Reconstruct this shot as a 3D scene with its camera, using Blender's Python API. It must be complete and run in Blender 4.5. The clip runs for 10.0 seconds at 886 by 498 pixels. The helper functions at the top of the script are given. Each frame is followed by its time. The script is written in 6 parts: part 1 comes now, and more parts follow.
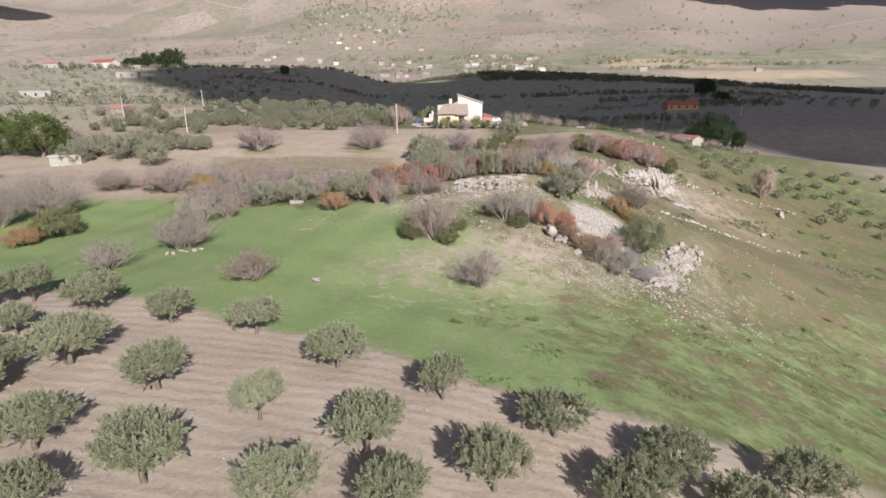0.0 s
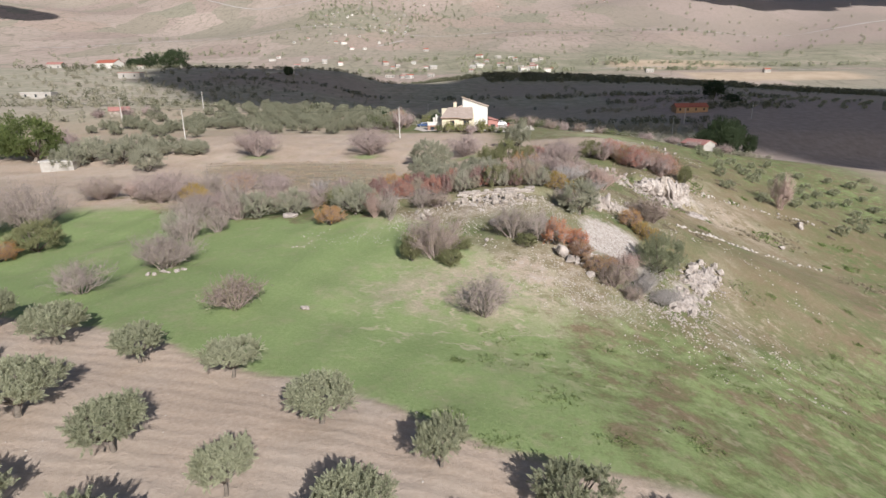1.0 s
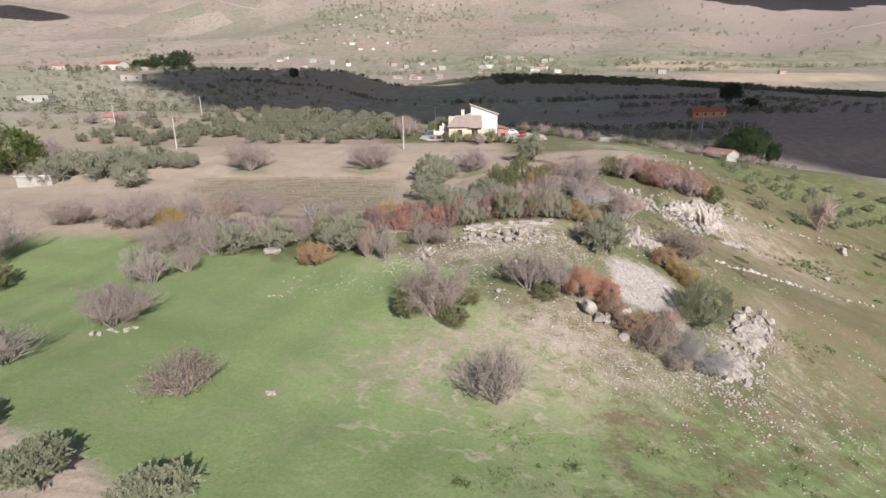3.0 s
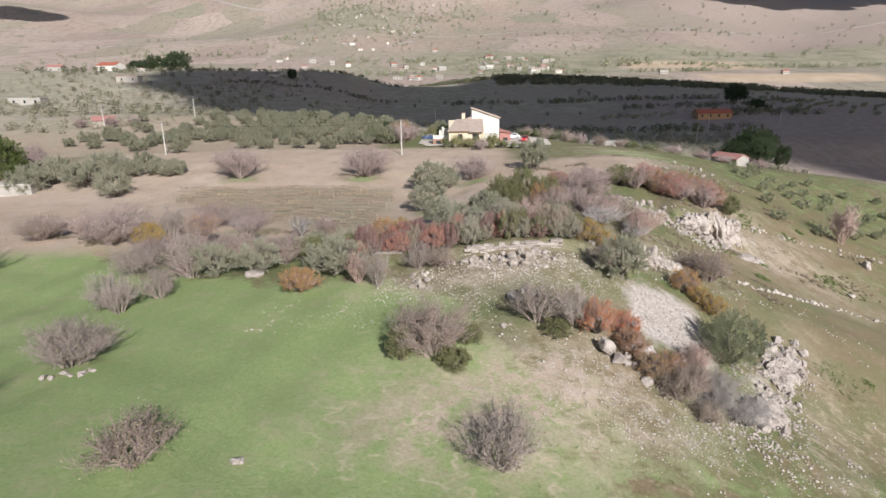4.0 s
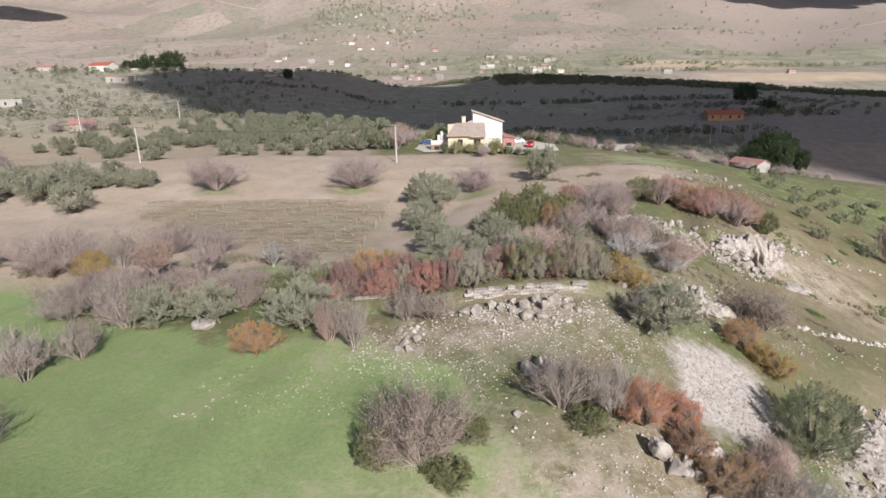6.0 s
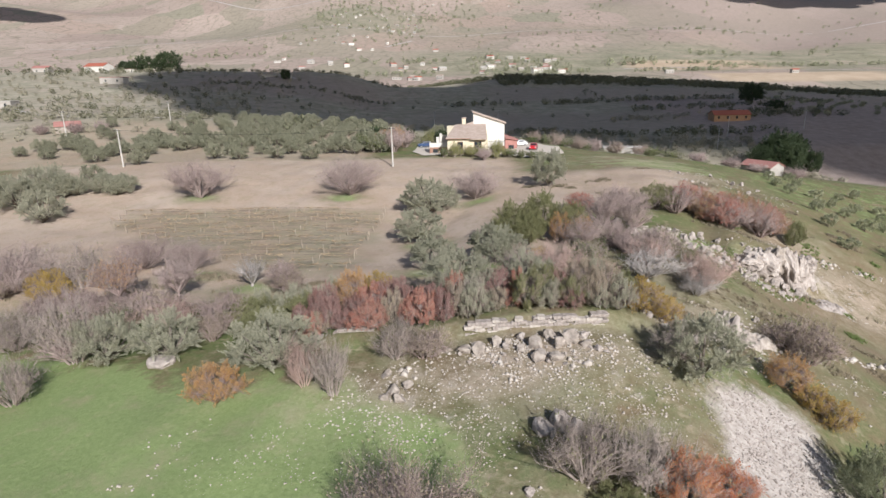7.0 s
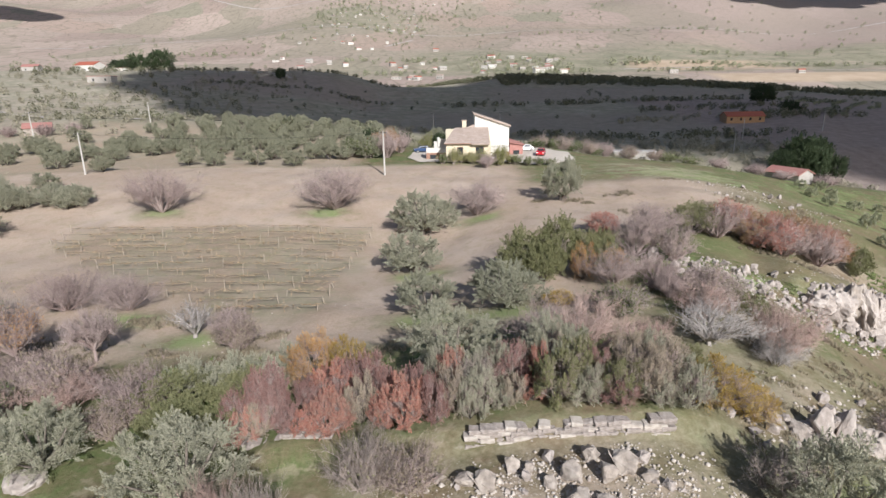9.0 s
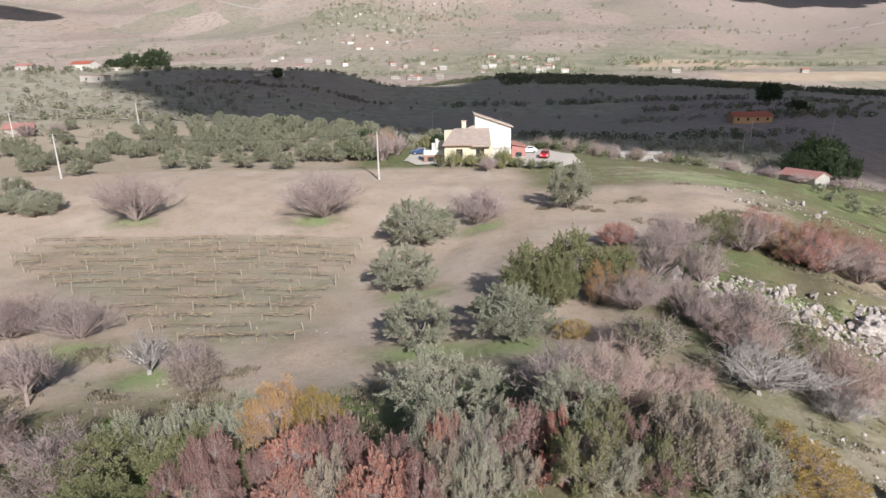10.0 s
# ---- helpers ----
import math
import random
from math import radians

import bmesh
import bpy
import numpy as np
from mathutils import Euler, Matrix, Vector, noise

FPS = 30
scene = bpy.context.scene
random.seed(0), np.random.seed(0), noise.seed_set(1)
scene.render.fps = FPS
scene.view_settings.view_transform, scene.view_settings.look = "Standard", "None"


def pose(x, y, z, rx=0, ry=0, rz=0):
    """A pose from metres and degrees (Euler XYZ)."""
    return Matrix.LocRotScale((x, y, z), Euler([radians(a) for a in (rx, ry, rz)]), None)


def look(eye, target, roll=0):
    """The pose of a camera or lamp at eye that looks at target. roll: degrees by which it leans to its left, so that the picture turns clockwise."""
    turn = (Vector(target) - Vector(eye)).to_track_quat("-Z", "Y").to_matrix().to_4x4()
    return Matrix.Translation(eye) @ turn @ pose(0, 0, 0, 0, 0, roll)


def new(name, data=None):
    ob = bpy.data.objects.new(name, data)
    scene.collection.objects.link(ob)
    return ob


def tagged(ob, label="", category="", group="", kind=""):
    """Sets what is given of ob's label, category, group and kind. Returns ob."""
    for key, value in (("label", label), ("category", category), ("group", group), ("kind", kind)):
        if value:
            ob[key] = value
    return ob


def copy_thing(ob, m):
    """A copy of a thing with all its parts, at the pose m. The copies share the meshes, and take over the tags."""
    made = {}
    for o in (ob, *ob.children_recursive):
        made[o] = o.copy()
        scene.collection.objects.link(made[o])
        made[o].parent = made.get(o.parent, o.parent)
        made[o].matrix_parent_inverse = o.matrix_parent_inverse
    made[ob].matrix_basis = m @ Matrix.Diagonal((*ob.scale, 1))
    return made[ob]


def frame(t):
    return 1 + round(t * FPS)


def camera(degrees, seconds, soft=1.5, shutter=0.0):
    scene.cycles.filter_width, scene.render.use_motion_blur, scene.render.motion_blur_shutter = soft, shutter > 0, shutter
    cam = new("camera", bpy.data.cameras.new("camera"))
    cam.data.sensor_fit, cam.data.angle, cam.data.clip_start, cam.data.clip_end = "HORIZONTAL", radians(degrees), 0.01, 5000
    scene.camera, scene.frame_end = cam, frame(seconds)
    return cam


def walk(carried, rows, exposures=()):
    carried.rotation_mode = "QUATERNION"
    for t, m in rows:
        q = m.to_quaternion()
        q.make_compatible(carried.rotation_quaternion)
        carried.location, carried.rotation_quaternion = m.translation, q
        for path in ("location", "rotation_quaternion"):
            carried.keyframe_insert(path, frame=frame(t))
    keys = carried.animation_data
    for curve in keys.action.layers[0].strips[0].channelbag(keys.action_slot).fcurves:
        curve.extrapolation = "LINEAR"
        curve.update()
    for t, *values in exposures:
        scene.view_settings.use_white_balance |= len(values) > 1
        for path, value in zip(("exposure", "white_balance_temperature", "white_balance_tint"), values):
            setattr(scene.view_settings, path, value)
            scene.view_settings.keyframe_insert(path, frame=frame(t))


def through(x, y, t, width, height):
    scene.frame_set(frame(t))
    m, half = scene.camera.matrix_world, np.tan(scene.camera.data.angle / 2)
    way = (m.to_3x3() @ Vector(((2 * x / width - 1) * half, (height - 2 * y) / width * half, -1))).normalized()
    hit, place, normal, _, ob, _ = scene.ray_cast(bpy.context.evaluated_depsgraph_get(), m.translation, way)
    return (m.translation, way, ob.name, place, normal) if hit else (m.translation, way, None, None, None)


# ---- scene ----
cam = camera(76.3, 10.0)
# seconds, place in metres, pitch up, lean, turn to the left
PATH = [
    (0.0, 0.66, 8.27, 17.16, -16.22, -1.0, -1.19),
    (0.5, 0.81, 10.54, 17.52, -16.26, -0.9, -1.04),
    (1.0, 1.03, 13.23, 17.89, -16.18, -0.9, -0.72),
    (1.5, 1.17, 15.56, 18.28, -16.20, -0.9, -0.36),
    (2.0, 1.31, 18.43, 18.81, -16.22, -0.9, 0.03),
    (2.5, 1.48, 20.88, 19.27, -16.20, -0.8, 0.09),
    (4.0, 1.86, 29.70, 20.36, -16.17, -0.9, 0.18),
    (4.5, 1.89, 32.31, 20.58, -16.20, -0.9, 0.15),
    (5.0, 2.01, 35.37, 20.73, -16.22, -1.0, 0.21),
    (6.5, 2.54, 44.91, 20.60, -16.17, -1.0, 0.30),
    (7.0, 2.68, 48.33, 20.50, -16.14, -1.1, 0.33),
    (7.5, 2.83, 51.30, 20.51, -16.14, -1.0, 0.36),
    (8.0, 3.01, 54.78, 20.41, -16.11, -1.1, 0.39),
    (8.5, 3.05, 57.74, 20.36, -16.14, -1.0, 0.33),
    (9.0, 3.15, 61.17, 20.33, -16.14, -1.0, 0.36),
    (9.5, 3.29, 64.22, 20.22, -16.22, -0.9, 0.36),
    (10.0, 3.53, 67.79, 20.03, -16.14, -1.0, 0.39),
]
walk(cam, [(t, pose(x, y, z, 90 + pitch, 0, yaw) @ pose(0, 0, 0, 0, 0, roll)) for t, x, y, z, pitch, roll, yaw in PATH], ((0.0, 0.39, 6100, 10), (7.0, 0.40, 6030, 10), (10.0, 0.48, 5980, 10)))

# ---- light: low autumn sun behind the camera, clear sky with broken cloud ----
SUN_HEIGHT, SUN_TURN = 30.5, 159.0  # degrees above the horizon; clockwise from +y
world = bpy.data.worlds.new("sky")
scene.world = world
world.use_nodes = True
sky = world.node_tree.nodes.new("ShaderNodeTexSky")
sky.sky_type = "NISHITA"
sky.sun_disc = False
sky.sun_elevation, sky.sun_rotation = radians(SUN_HEIGHT), radians(SUN_TURN)
sky.air_density, sky.dust_density = 1.0, 2.0
world.node_tree.nodes["Background"].inputs["Strength"].default_value = 0.061
world.node_tree.links.new(sky.outputs[0], world.node_tree.nodes["Background"].inputs["Color"])
sun_way = Vector((
    math.sin(radians(SUN_TURN)) * math.cos(radians(SUN_HEIGHT)),
    math.cos(radians(SUN_TURN)) * math.cos(radians(SUN_HEIGHT)),
    math.sin(radians(SUN_HEIGHT)),
))
lamp = bpy.data.lights.new("sun", "SUN")
lamp.energy, lamp.angle, lamp.color = 5.0, radians(0.55), (1.0, 0.94, 0.87)
new("sun", lamp).matrix_world = look(sun_way * 50, (0, 0, 0))


# ---- materials ----
def tree_of(name, rough=0.8):
    m = bpy.data.materials.new(name)
    m.use_nodes = True
    t = m.node_tree
    b = t.nodes["Principled BSDF"]
    b.inputs["Roughness"].default_value = rough
    b.inputs["Specular IOR Level"].default_value = 0.25
    return m, t, b


def ramp(t, colours, fac, spread=(0.3, 0.7)):
    r = t.nodes.new("ShaderNodeValToRGB")
    n = len(colours)
    while len(r.color_ramp.elements) < n:
        r.color_ramp.elements.new(0.5)
    for i, c in enumerate(colours):
        r.color_ramp.elements[i].position = spread[0] + (spread[1] - spread[0]) * i / max(1, n - 1)
        r.color_ramp.elements[i].color = (*c, 1)
    t.links.new(fac, r.inputs["Fac"])
    return r.outputs["Color"]


def noise_of(t, scale, detail=4.0, rough=0.6, where="Object", stretch=None):
    co = t.nodes.new("ShaderNodeTexCoord").outputs[where]
    if stretch:
        mp = t.nodes.new("ShaderNodeMapping")
        mp.inputs["Scale"].default_value = stretch
        t.links.new(co, mp.inputs["Vector"])
        co = mp.outputs["Vector"]
    n = t.nodes.new("ShaderNodeTexNoise")
    n.inputs["Scale"].default_value, n.inputs["Detail"].default_value, n.inputs["Roughness"].default_value = scale, detail, rough
    t.links.new(co, n.inputs["Vector"])
    return n.outputs["Fac"]


def blend(t, a, b, fac, how="MIX"):
    x = t.nodes.new("ShaderNodeMix")
    x.data_type, x.blend_type, x.clamp_factor = "RGBA", how, True
    for key, value in ((0, fac), (6, a), (7, b)):
        if isinstance(value, (int, float)):
            x.inputs[key].default_value = value
        elif isinstance(value, tuple):
            x.inputs[key].default_value = (*value, 1)
        else:
            t.links.new(value, x.inputs[key])
    return x.outputs[2]


def sums(t, op, a, b):
    x = t.nodes.new("ShaderNodeMath")
    x.operation = op
    for key, value in ((0, a), (1, b)):
        if isinstance(value, (int, float)):
            x.inputs[key].default_value = value
        else:
            t.links.new(value, x.inputs[key])
    return x.outputs[0]


def relief(t, b, fac, strength, far=0.05):
    n = t.nodes.new("ShaderNodeBump")
    n.inputs["Strength"].default_value, n.inputs["Distance"].default_value = strength, far
    t.links.new(fac, n.inputs["Height"])
    t.links.new(n.outputs["Normal"], b.inputs["Normal"])


def surface(name, colours, scale=3.0, rough=0.8, bump=0.4, far=0.04, where="Object", stain=0.25, metal=0.0):
    """A weathered surface: grain at one scale, stains at a larger one, fine relief."""
    m, t, b = tree_of(name, rough)
    b.inputs["Metallic"].default_value = metal
    grain = noise_of(t, scale, 6, 0.65, where)
    base = ramp(t, colours, grain, (0.32, 0.68))
    big = noise_of(t, scale * 0.17, 3, 0.5, where)
    dark = blend(t, base, (0.55, 0.5, 0.45), stain, "MULTIPLY")
    t.links.new(blend(t, base, dark, sums(t, "MULTIPLY", big, 1.2)), b.inputs["Base Color"])
    if bump:
        relief(t, b, noise_of(t, scale * 2.5, 5, 0.7, where), bump, far)
    return m


def leafage(name, colours, through=0.25, rough=0.6):
    """Leaves or twigs: every piece a little different, and every plant too; some light comes through."""
    m, t, b = tree_of(name, rough)
    island = t.nodes.new("ShaderNodeNewGeometry").outputs["Random Per Island"]
    own = t.nodes.new("ShaderNodeObjectInfo").outputs["Random"]
    mixed = sums(t, "ADD", sums(t, "MULTIPLY", island, 0.7), sums(t, "MULTIPLY", own, 0.3))
    col = ramp(t, colours, mixed, (0.1, 0.9))
    t.links.new(col, b.inputs["Base Color"])
    if through:
        glow = t.nodes.new("ShaderNodeBsdfTranslucent")
        t.links.new(col, glow.inputs["Color"])
        mx = t.nodes.new("ShaderNodeMixShader")
        mx.inputs[0].default_value = through
        t.links.new(b.outputs[0], mx.inputs[1])
        t.links.new(glow.outputs[0], mx.inputs[2])
        t.links.new(mx.outputs[0], t.nodes["Material Output"].inputs["Surface"])
    return m


BARK = surface("bark", ((0.10, 0.085, 0.07), (0.22, 0.19, 0.16)), 6, 0.9, 0.7)
OLIVE_LEAF = leafage("olive_leaf", ((0.25, 0.26, 0.165), (0.315, 0.322, 0.212), (0.40, 0.40, 0.275)), 0.32)
GREY_LEAF = leafage("grey_olive_leaf", ((0.265, 0.262, 0.19), (0.335, 0.332, 0.245), (0.42, 0.41, 0.31)), 0.32)
SILVER_LEAF = leafage("silver_leaf", ((0.28, 0.275, 0.20), (0.35, 0.342, 0.255), (0.44, 0.428, 0.33)), 0.3)
ROW_LEAF = leafage("row_olive_leaf", ((0.235, 0.235, 0.165), (0.285, 0.285, 0.20), (0.35, 0.345, 0.25)), 0.35)
DARK_LEAF = leafage("dark_leaf", ((0.055, 0.085, 0.03), (0.11, 0.14, 0.05), (0.20, 0.22, 0.09)))
PINE_LEAF = leafage("pine_leaf", ((0.06, 0.085, 0.025), (0.115, 0.145, 0.045), (0.19, 0.215, 0.08)))
RED_LEAF = leafage("red_leaf", ((0.34, 0.115, 0.08), (0.42, 0.175, 0.13), (0.46, 0.26, 0.20), (0.45, 0.345, 0.27)))
RUST_LEAF = leafage("rust_leaf", ((0.28, 0.145, 0.075), (0.38, 0.215, 0.115), (0.42, 0.30, 0.18), (0.31, 0.26, 0.14)))
FLAME_LEAF = leafage("flame_leaf", ((0.42, 0.085, 0.05), (0.50, 0.15, 0.075), (0.50, 0.24, 0.11), (0.42, 0.28, 0.17)))
ORANGE_LEAF = leafage("orange_leaf", ((0.32, 0.155, 0.055), (0.44, 0.235, 0.085), (0.49, 0.31, 0.13), (0.40, 0.30, 0.18)))
YELLOW_LEAF = leafage("yellow_leaf", ((0.24, 0.18, 0.05), (0.40, 0.28, 0.075), (0.52, 0.37, 0.12)))
BROWN_LEAF = leafage("brown_leaf", ((0.20, 0.165, 0.11), (0.27, 0.225, 0.155), (0.34, 0.29, 0.205)))
SCRUB_LEAF = leafage("scrub_leaf", ((0.25, 0.23, 0.165), (0.29, 0.27, 0.195), (0.34, 0.31, 0.235)))
BUSH_LEAF = leafage("bush_leaf", ((0.15, 0.16, 0.075), (0.21, 0.212, 0.105), (0.28, 0.265, 0.14)))
DEEP_LEAF = leafage("deep_green_leaf", ((0.03, 0.045, 0.02), (0.045, 0.065, 0.03), (0.065, 0.085, 0.04)), 0.1)
TWIG_GREY = leafage("grey_twig", ((0.22, 0.178, 0.155), (0.305, 0.252, 0.222), (0.405, 0.347, 0.312)), 0.0, 0.85)
TWIG_PURPLE = leafage("purple_twig", ((0.21, 0.155, 0.14), (0.31, 0.24, 0.22), (0.41, 0.335, 0.31)), 0.0, 0.85)
TWIG_PINK = leafage("pink_twig", ((0.28, 0.19, 0.16), (0.39, 0.28, 0.24), (0.47, 0.37, 0.32)), 0.0, 0.85)
TWIG_PALE = leafage("pale_twig", ((0.22, 0.195, 0.18), (0.31, 0.28, 0.26), (0.42, 0.39, 0.365)), 0.0, 0.85)
STONE = surface("limestone", ((0.24, 0.205, 0.175), (0.38, 0.335, 0.295), (0.50, 0.45, 0.40)), 2.2, 0.9, 0.9, 0.08, stain=0.5)
PALE_STONE = surface("pale_limestone", ((0.26, 0.225, 0.20), (0.40, 0.355, 0.325), (0.54, 0.49, 0.455)), 1.8, 0.9, 0.9, 0.1, stain=0.5)
FAR_BUSH = leafage("far_bush_leaf", ((0.105, 0.11, 0.065), (0.15, 0.152, 0.092), (0.205, 0.195, 0.13)))
BRIGHT_STONE = surface("bleached_limestone", ((0.34, 0.30, 0.26), (0.45, 0.405, 0.36), (0.56, 0.515, 0.47)), 1.8, 0.9, 0.5, 0.05, stain=0.25)
# ---- the lie of the land: heights on a coarse plan, eased between ----
NEAR_X = (-110, -50, -20, 0, 14, 28, 42, 65, 110)
NEAR_Y = (20, 40, 56, 70, 85, 105, 130, 160, 200, 250)
NEAR_Z = (
    (-1.1, -0.9, -0.7, -0.4, -0.2, 0.1, 1.0, 2.7, 6.3, 13.0),
    (-0.9, -0.4, -0.7, -1.2, -0.9, 0.9, 1.1, 4.9, 6.0, 9.8),
    (-0.3, 0.5, 0.9, 0.9, 1.7, 0.9, 1.2, 4.5, 5.6, 7.6),
    (-0.3, -0.1, -0.5, 1.7, 3.4, 1.6, 0.7, 4.4, 5.0, 1.1),
    (-3.1, -2.7, -2.6, 1.4, 4.5, 3.6, 3.4, 4.4, 5.0, 0.4),
    (-8.2, -8.1, -7.0, -4.8, -0.1, 3.2, 4.3, 4.6, 5.2, -1.1),
    (-13.8, -13.7, -13.0, -10.8, -5.3, -3.6, 3.2, 4.8, 3.0, -3.8),
    (-22.4, -21.6, -20.4, -17.8, -14.7, -12.4, -4.1, 0.3, 0.5, -8.8),
    (-36.0, -31.8, -28.7, -26.7, -25.0, -22.5, -20.2, -15.8, -7.9, -11.0),
)
MID_X = (-420, -280, -150, -80, -35, 60, 200, 420)
MID_Y = (250, 350, 450, 520, 600, 680)
MID_Z = (
    (14, 24, 33, 38, 36, 30),
    (13, 22, 32, 36, 34, 26),
    (11, 15, 26, 34, 28, 20),
    (9.8, 8, 20, 31, 24, 16),
    (8, 2, 10, 20, 17, 14),
    (-1, 0, 9, 17, 26, 18),
    (-8, 4, 9, 14, 20, 16),
    (-16, -12, -6, 0, 5, 8),
)
FAR_Y = (680, 800, 950, 1050, 1500, 2000, 2600, 3300, 4200)
FAR_Z = (17, 28, 41, 58, 121, 232, 403, 640, 1000)
# single hills of the far side: centre, half-widths, rise
FAR_HILLS = ((-560, 1500, 330, 220, 26), (-640, 2250, 360, 260, 48), (900, 1950, 420, 240, 52), (420, 1450, 260, 150, 14), (1300, 1500, 300, 200, 26), (150, 2500, 400, 300, 40), (-1400, 1900, 400, 300, 40))


def knots(k, v):
    """Weights of the knots k at the places v, a smooth cubic between them."""
    k, v = np.array(k, float), np.clip(np.asarray(v, float), k[0], k[-1])
    n, r = len(k), np.arange(np.size(v))
    slope = np.zeros((n, n))
    for i in range(n):
        a, b = max(i - 1, 0), min(i + 1, n - 1)
        slope[i, a] -= 1 / (k[b] - k[a])
        slope[i, b] += 1 / (k[b] - k[a])
    i = np.clip(np.searchsorted(k, v, side="right") - 1, 0, n - 2)
    h = k[i + 1] - k[i]
    s = (v - k[i]) / h
    w = np.zeros((len(v), n))
    w[r, i] += 2 * s**3 - 3 * s**2 + 1
    w[r, i + 1] += 3 * s**2 - 2 * s**3
    return w + ((s**3 - 2 * s**2 + s) * h)[:, None] * slope[i] + ((s**3 - s**2) * h)[:, None] * slope[i + 1]


def ease(a, b, v):
    s = np.clip((np.asarray(v, float) - a) / (b - a), 0, 1)
    return s * s * (3 - 2 * s)


def waves(x, y, size, seed):
    """Soft uneven ground: a few crossing waves of about that size, -1 to 1."""
    g = np.random.RandomState(seed)
    out = 0
    for n in range(7):
        a, p, f = g.uniform(0, 6.28), g.uniform(0, 6.28), g.uniform(0.6, 1.7) * 6.28 / size
        out = out + np.sin((x * np.cos(a) + y * np.sin(a)) * f + p)
    return out / 4


def height(x, y):
    """Height of the ground at arrays of places."""
    x, y = np.broadcast_arrays(np.atleast_1d(np.asarray(x, float)), np.atleast_1d(np.asarray(y, float)))
    shape, x, y = x.shape, x.ravel(), y.ravel()
    near = np.einsum("ni,nj,ij->n", knots(NEAR_X, x), knots(NEAR_Y, y), np.array(NEAR_Z))
    near = near - 0.12 * np.clip(x - 110, 0, 150)
    mid = np.einsum("ni,nj,ij->n", knots(MID_X, x), knots(MID_Y, y), np.array(MID_Z))
    far = knots(FAR_Y, y) @ np.array(FAR_Z, float)
    rough = ease(900, 2000, y)
    far = far + (6 + 22 * rough) * waves(x, y, 420 + 500 * rough, 3) * ease(750, 1300, y)
    far = far + 60 * ease(700, 3000, np.abs(x))
    for cx, cy, rx, ry, up in FAR_HILLS:
        far = far + up * np.exp(-(((x - cx) / rx) ** 2) - ((y - cy) / ry) ** 2)
    z = near + (mid - near) * ease(225, 275, y)
    z = z + (far - z) * ease(640, 800, y)
    z = z + 0.14 * waves(x, y, 9, 5) + 0.5 * waves(x, y, 60, 8) * ease(200, 300, y)
    z = z + rock_relief(x, y)
    return z.reshape(shape)


def rock_relief(x, y):
    """The steps and hollows of the rocky knoll."""
    return 0.7 * ease(83.8, 84.6, y) * ease(98, 88, y) * ease(-8, -5.5, x) * ease(20, 15, x) + 1.9 * ease(109.6, 112.2, y + 0.5 * np.sin(1.3 * x)) * ease(122, 114, y) * ease(34, 38, x) * ease(50, 45, x)


def ground_at(x, y):
    return float(height(x, y)[0])

# ---- ground: one sheet from behind the camera to the far hills ----
def spaced(stops):
    """Places along an axis: runs of (start, end, step at start, step at end)."""
    out = []
    for a, b, s0, s1 in stops:
        v = a
        while v < b:
            out.append(v)
            v += s0 + (s1 - s0) * (v - a) / (b - a)
    return np.array(out + [stops[-1][1]])


GX = spaced(((-4200, -600, 300, 40), (-600, -120, 36, 6), (-120, -45, 5, 0.7), (-45, 60, 0.6, 0.6), (60, 130, 0.8, 4), (130, 600, 5, 36), (600, 4200, 40, 300)))
GY = spaced(((-900, -40, 120, 12), (-40, 24, 8, 0.8), (24, 150, 0.6, 0.6), (150, 260, 0.8, 3), (260, 700, 3.2, 7), (700, 1500, 8, 22), (1500, 4200, 24, 110)))
gx, gy = [a.ravel() for a in np.meshgrid(GX, GY)]
gz = height(gx, gy)
EDGE_X = (-60, -33, -24.4, -17.4, -10, -4.3, -1.9, 3.4, 8.5, 12, 19, 27, 60)
EDGE_Y = (62, 56, 52.6, 49.1, 45.4, 43.7, 42.1, 39, 38, 37.9, 37.8, 38.4, 40)
HEDGE_X = (-60, -44, -32, -14, -4, 3, 7, 20, 30, 60)
HEDGE_Y = (101, 100.7, 89, 81, 80, 74, 66, 61, 62, 80)


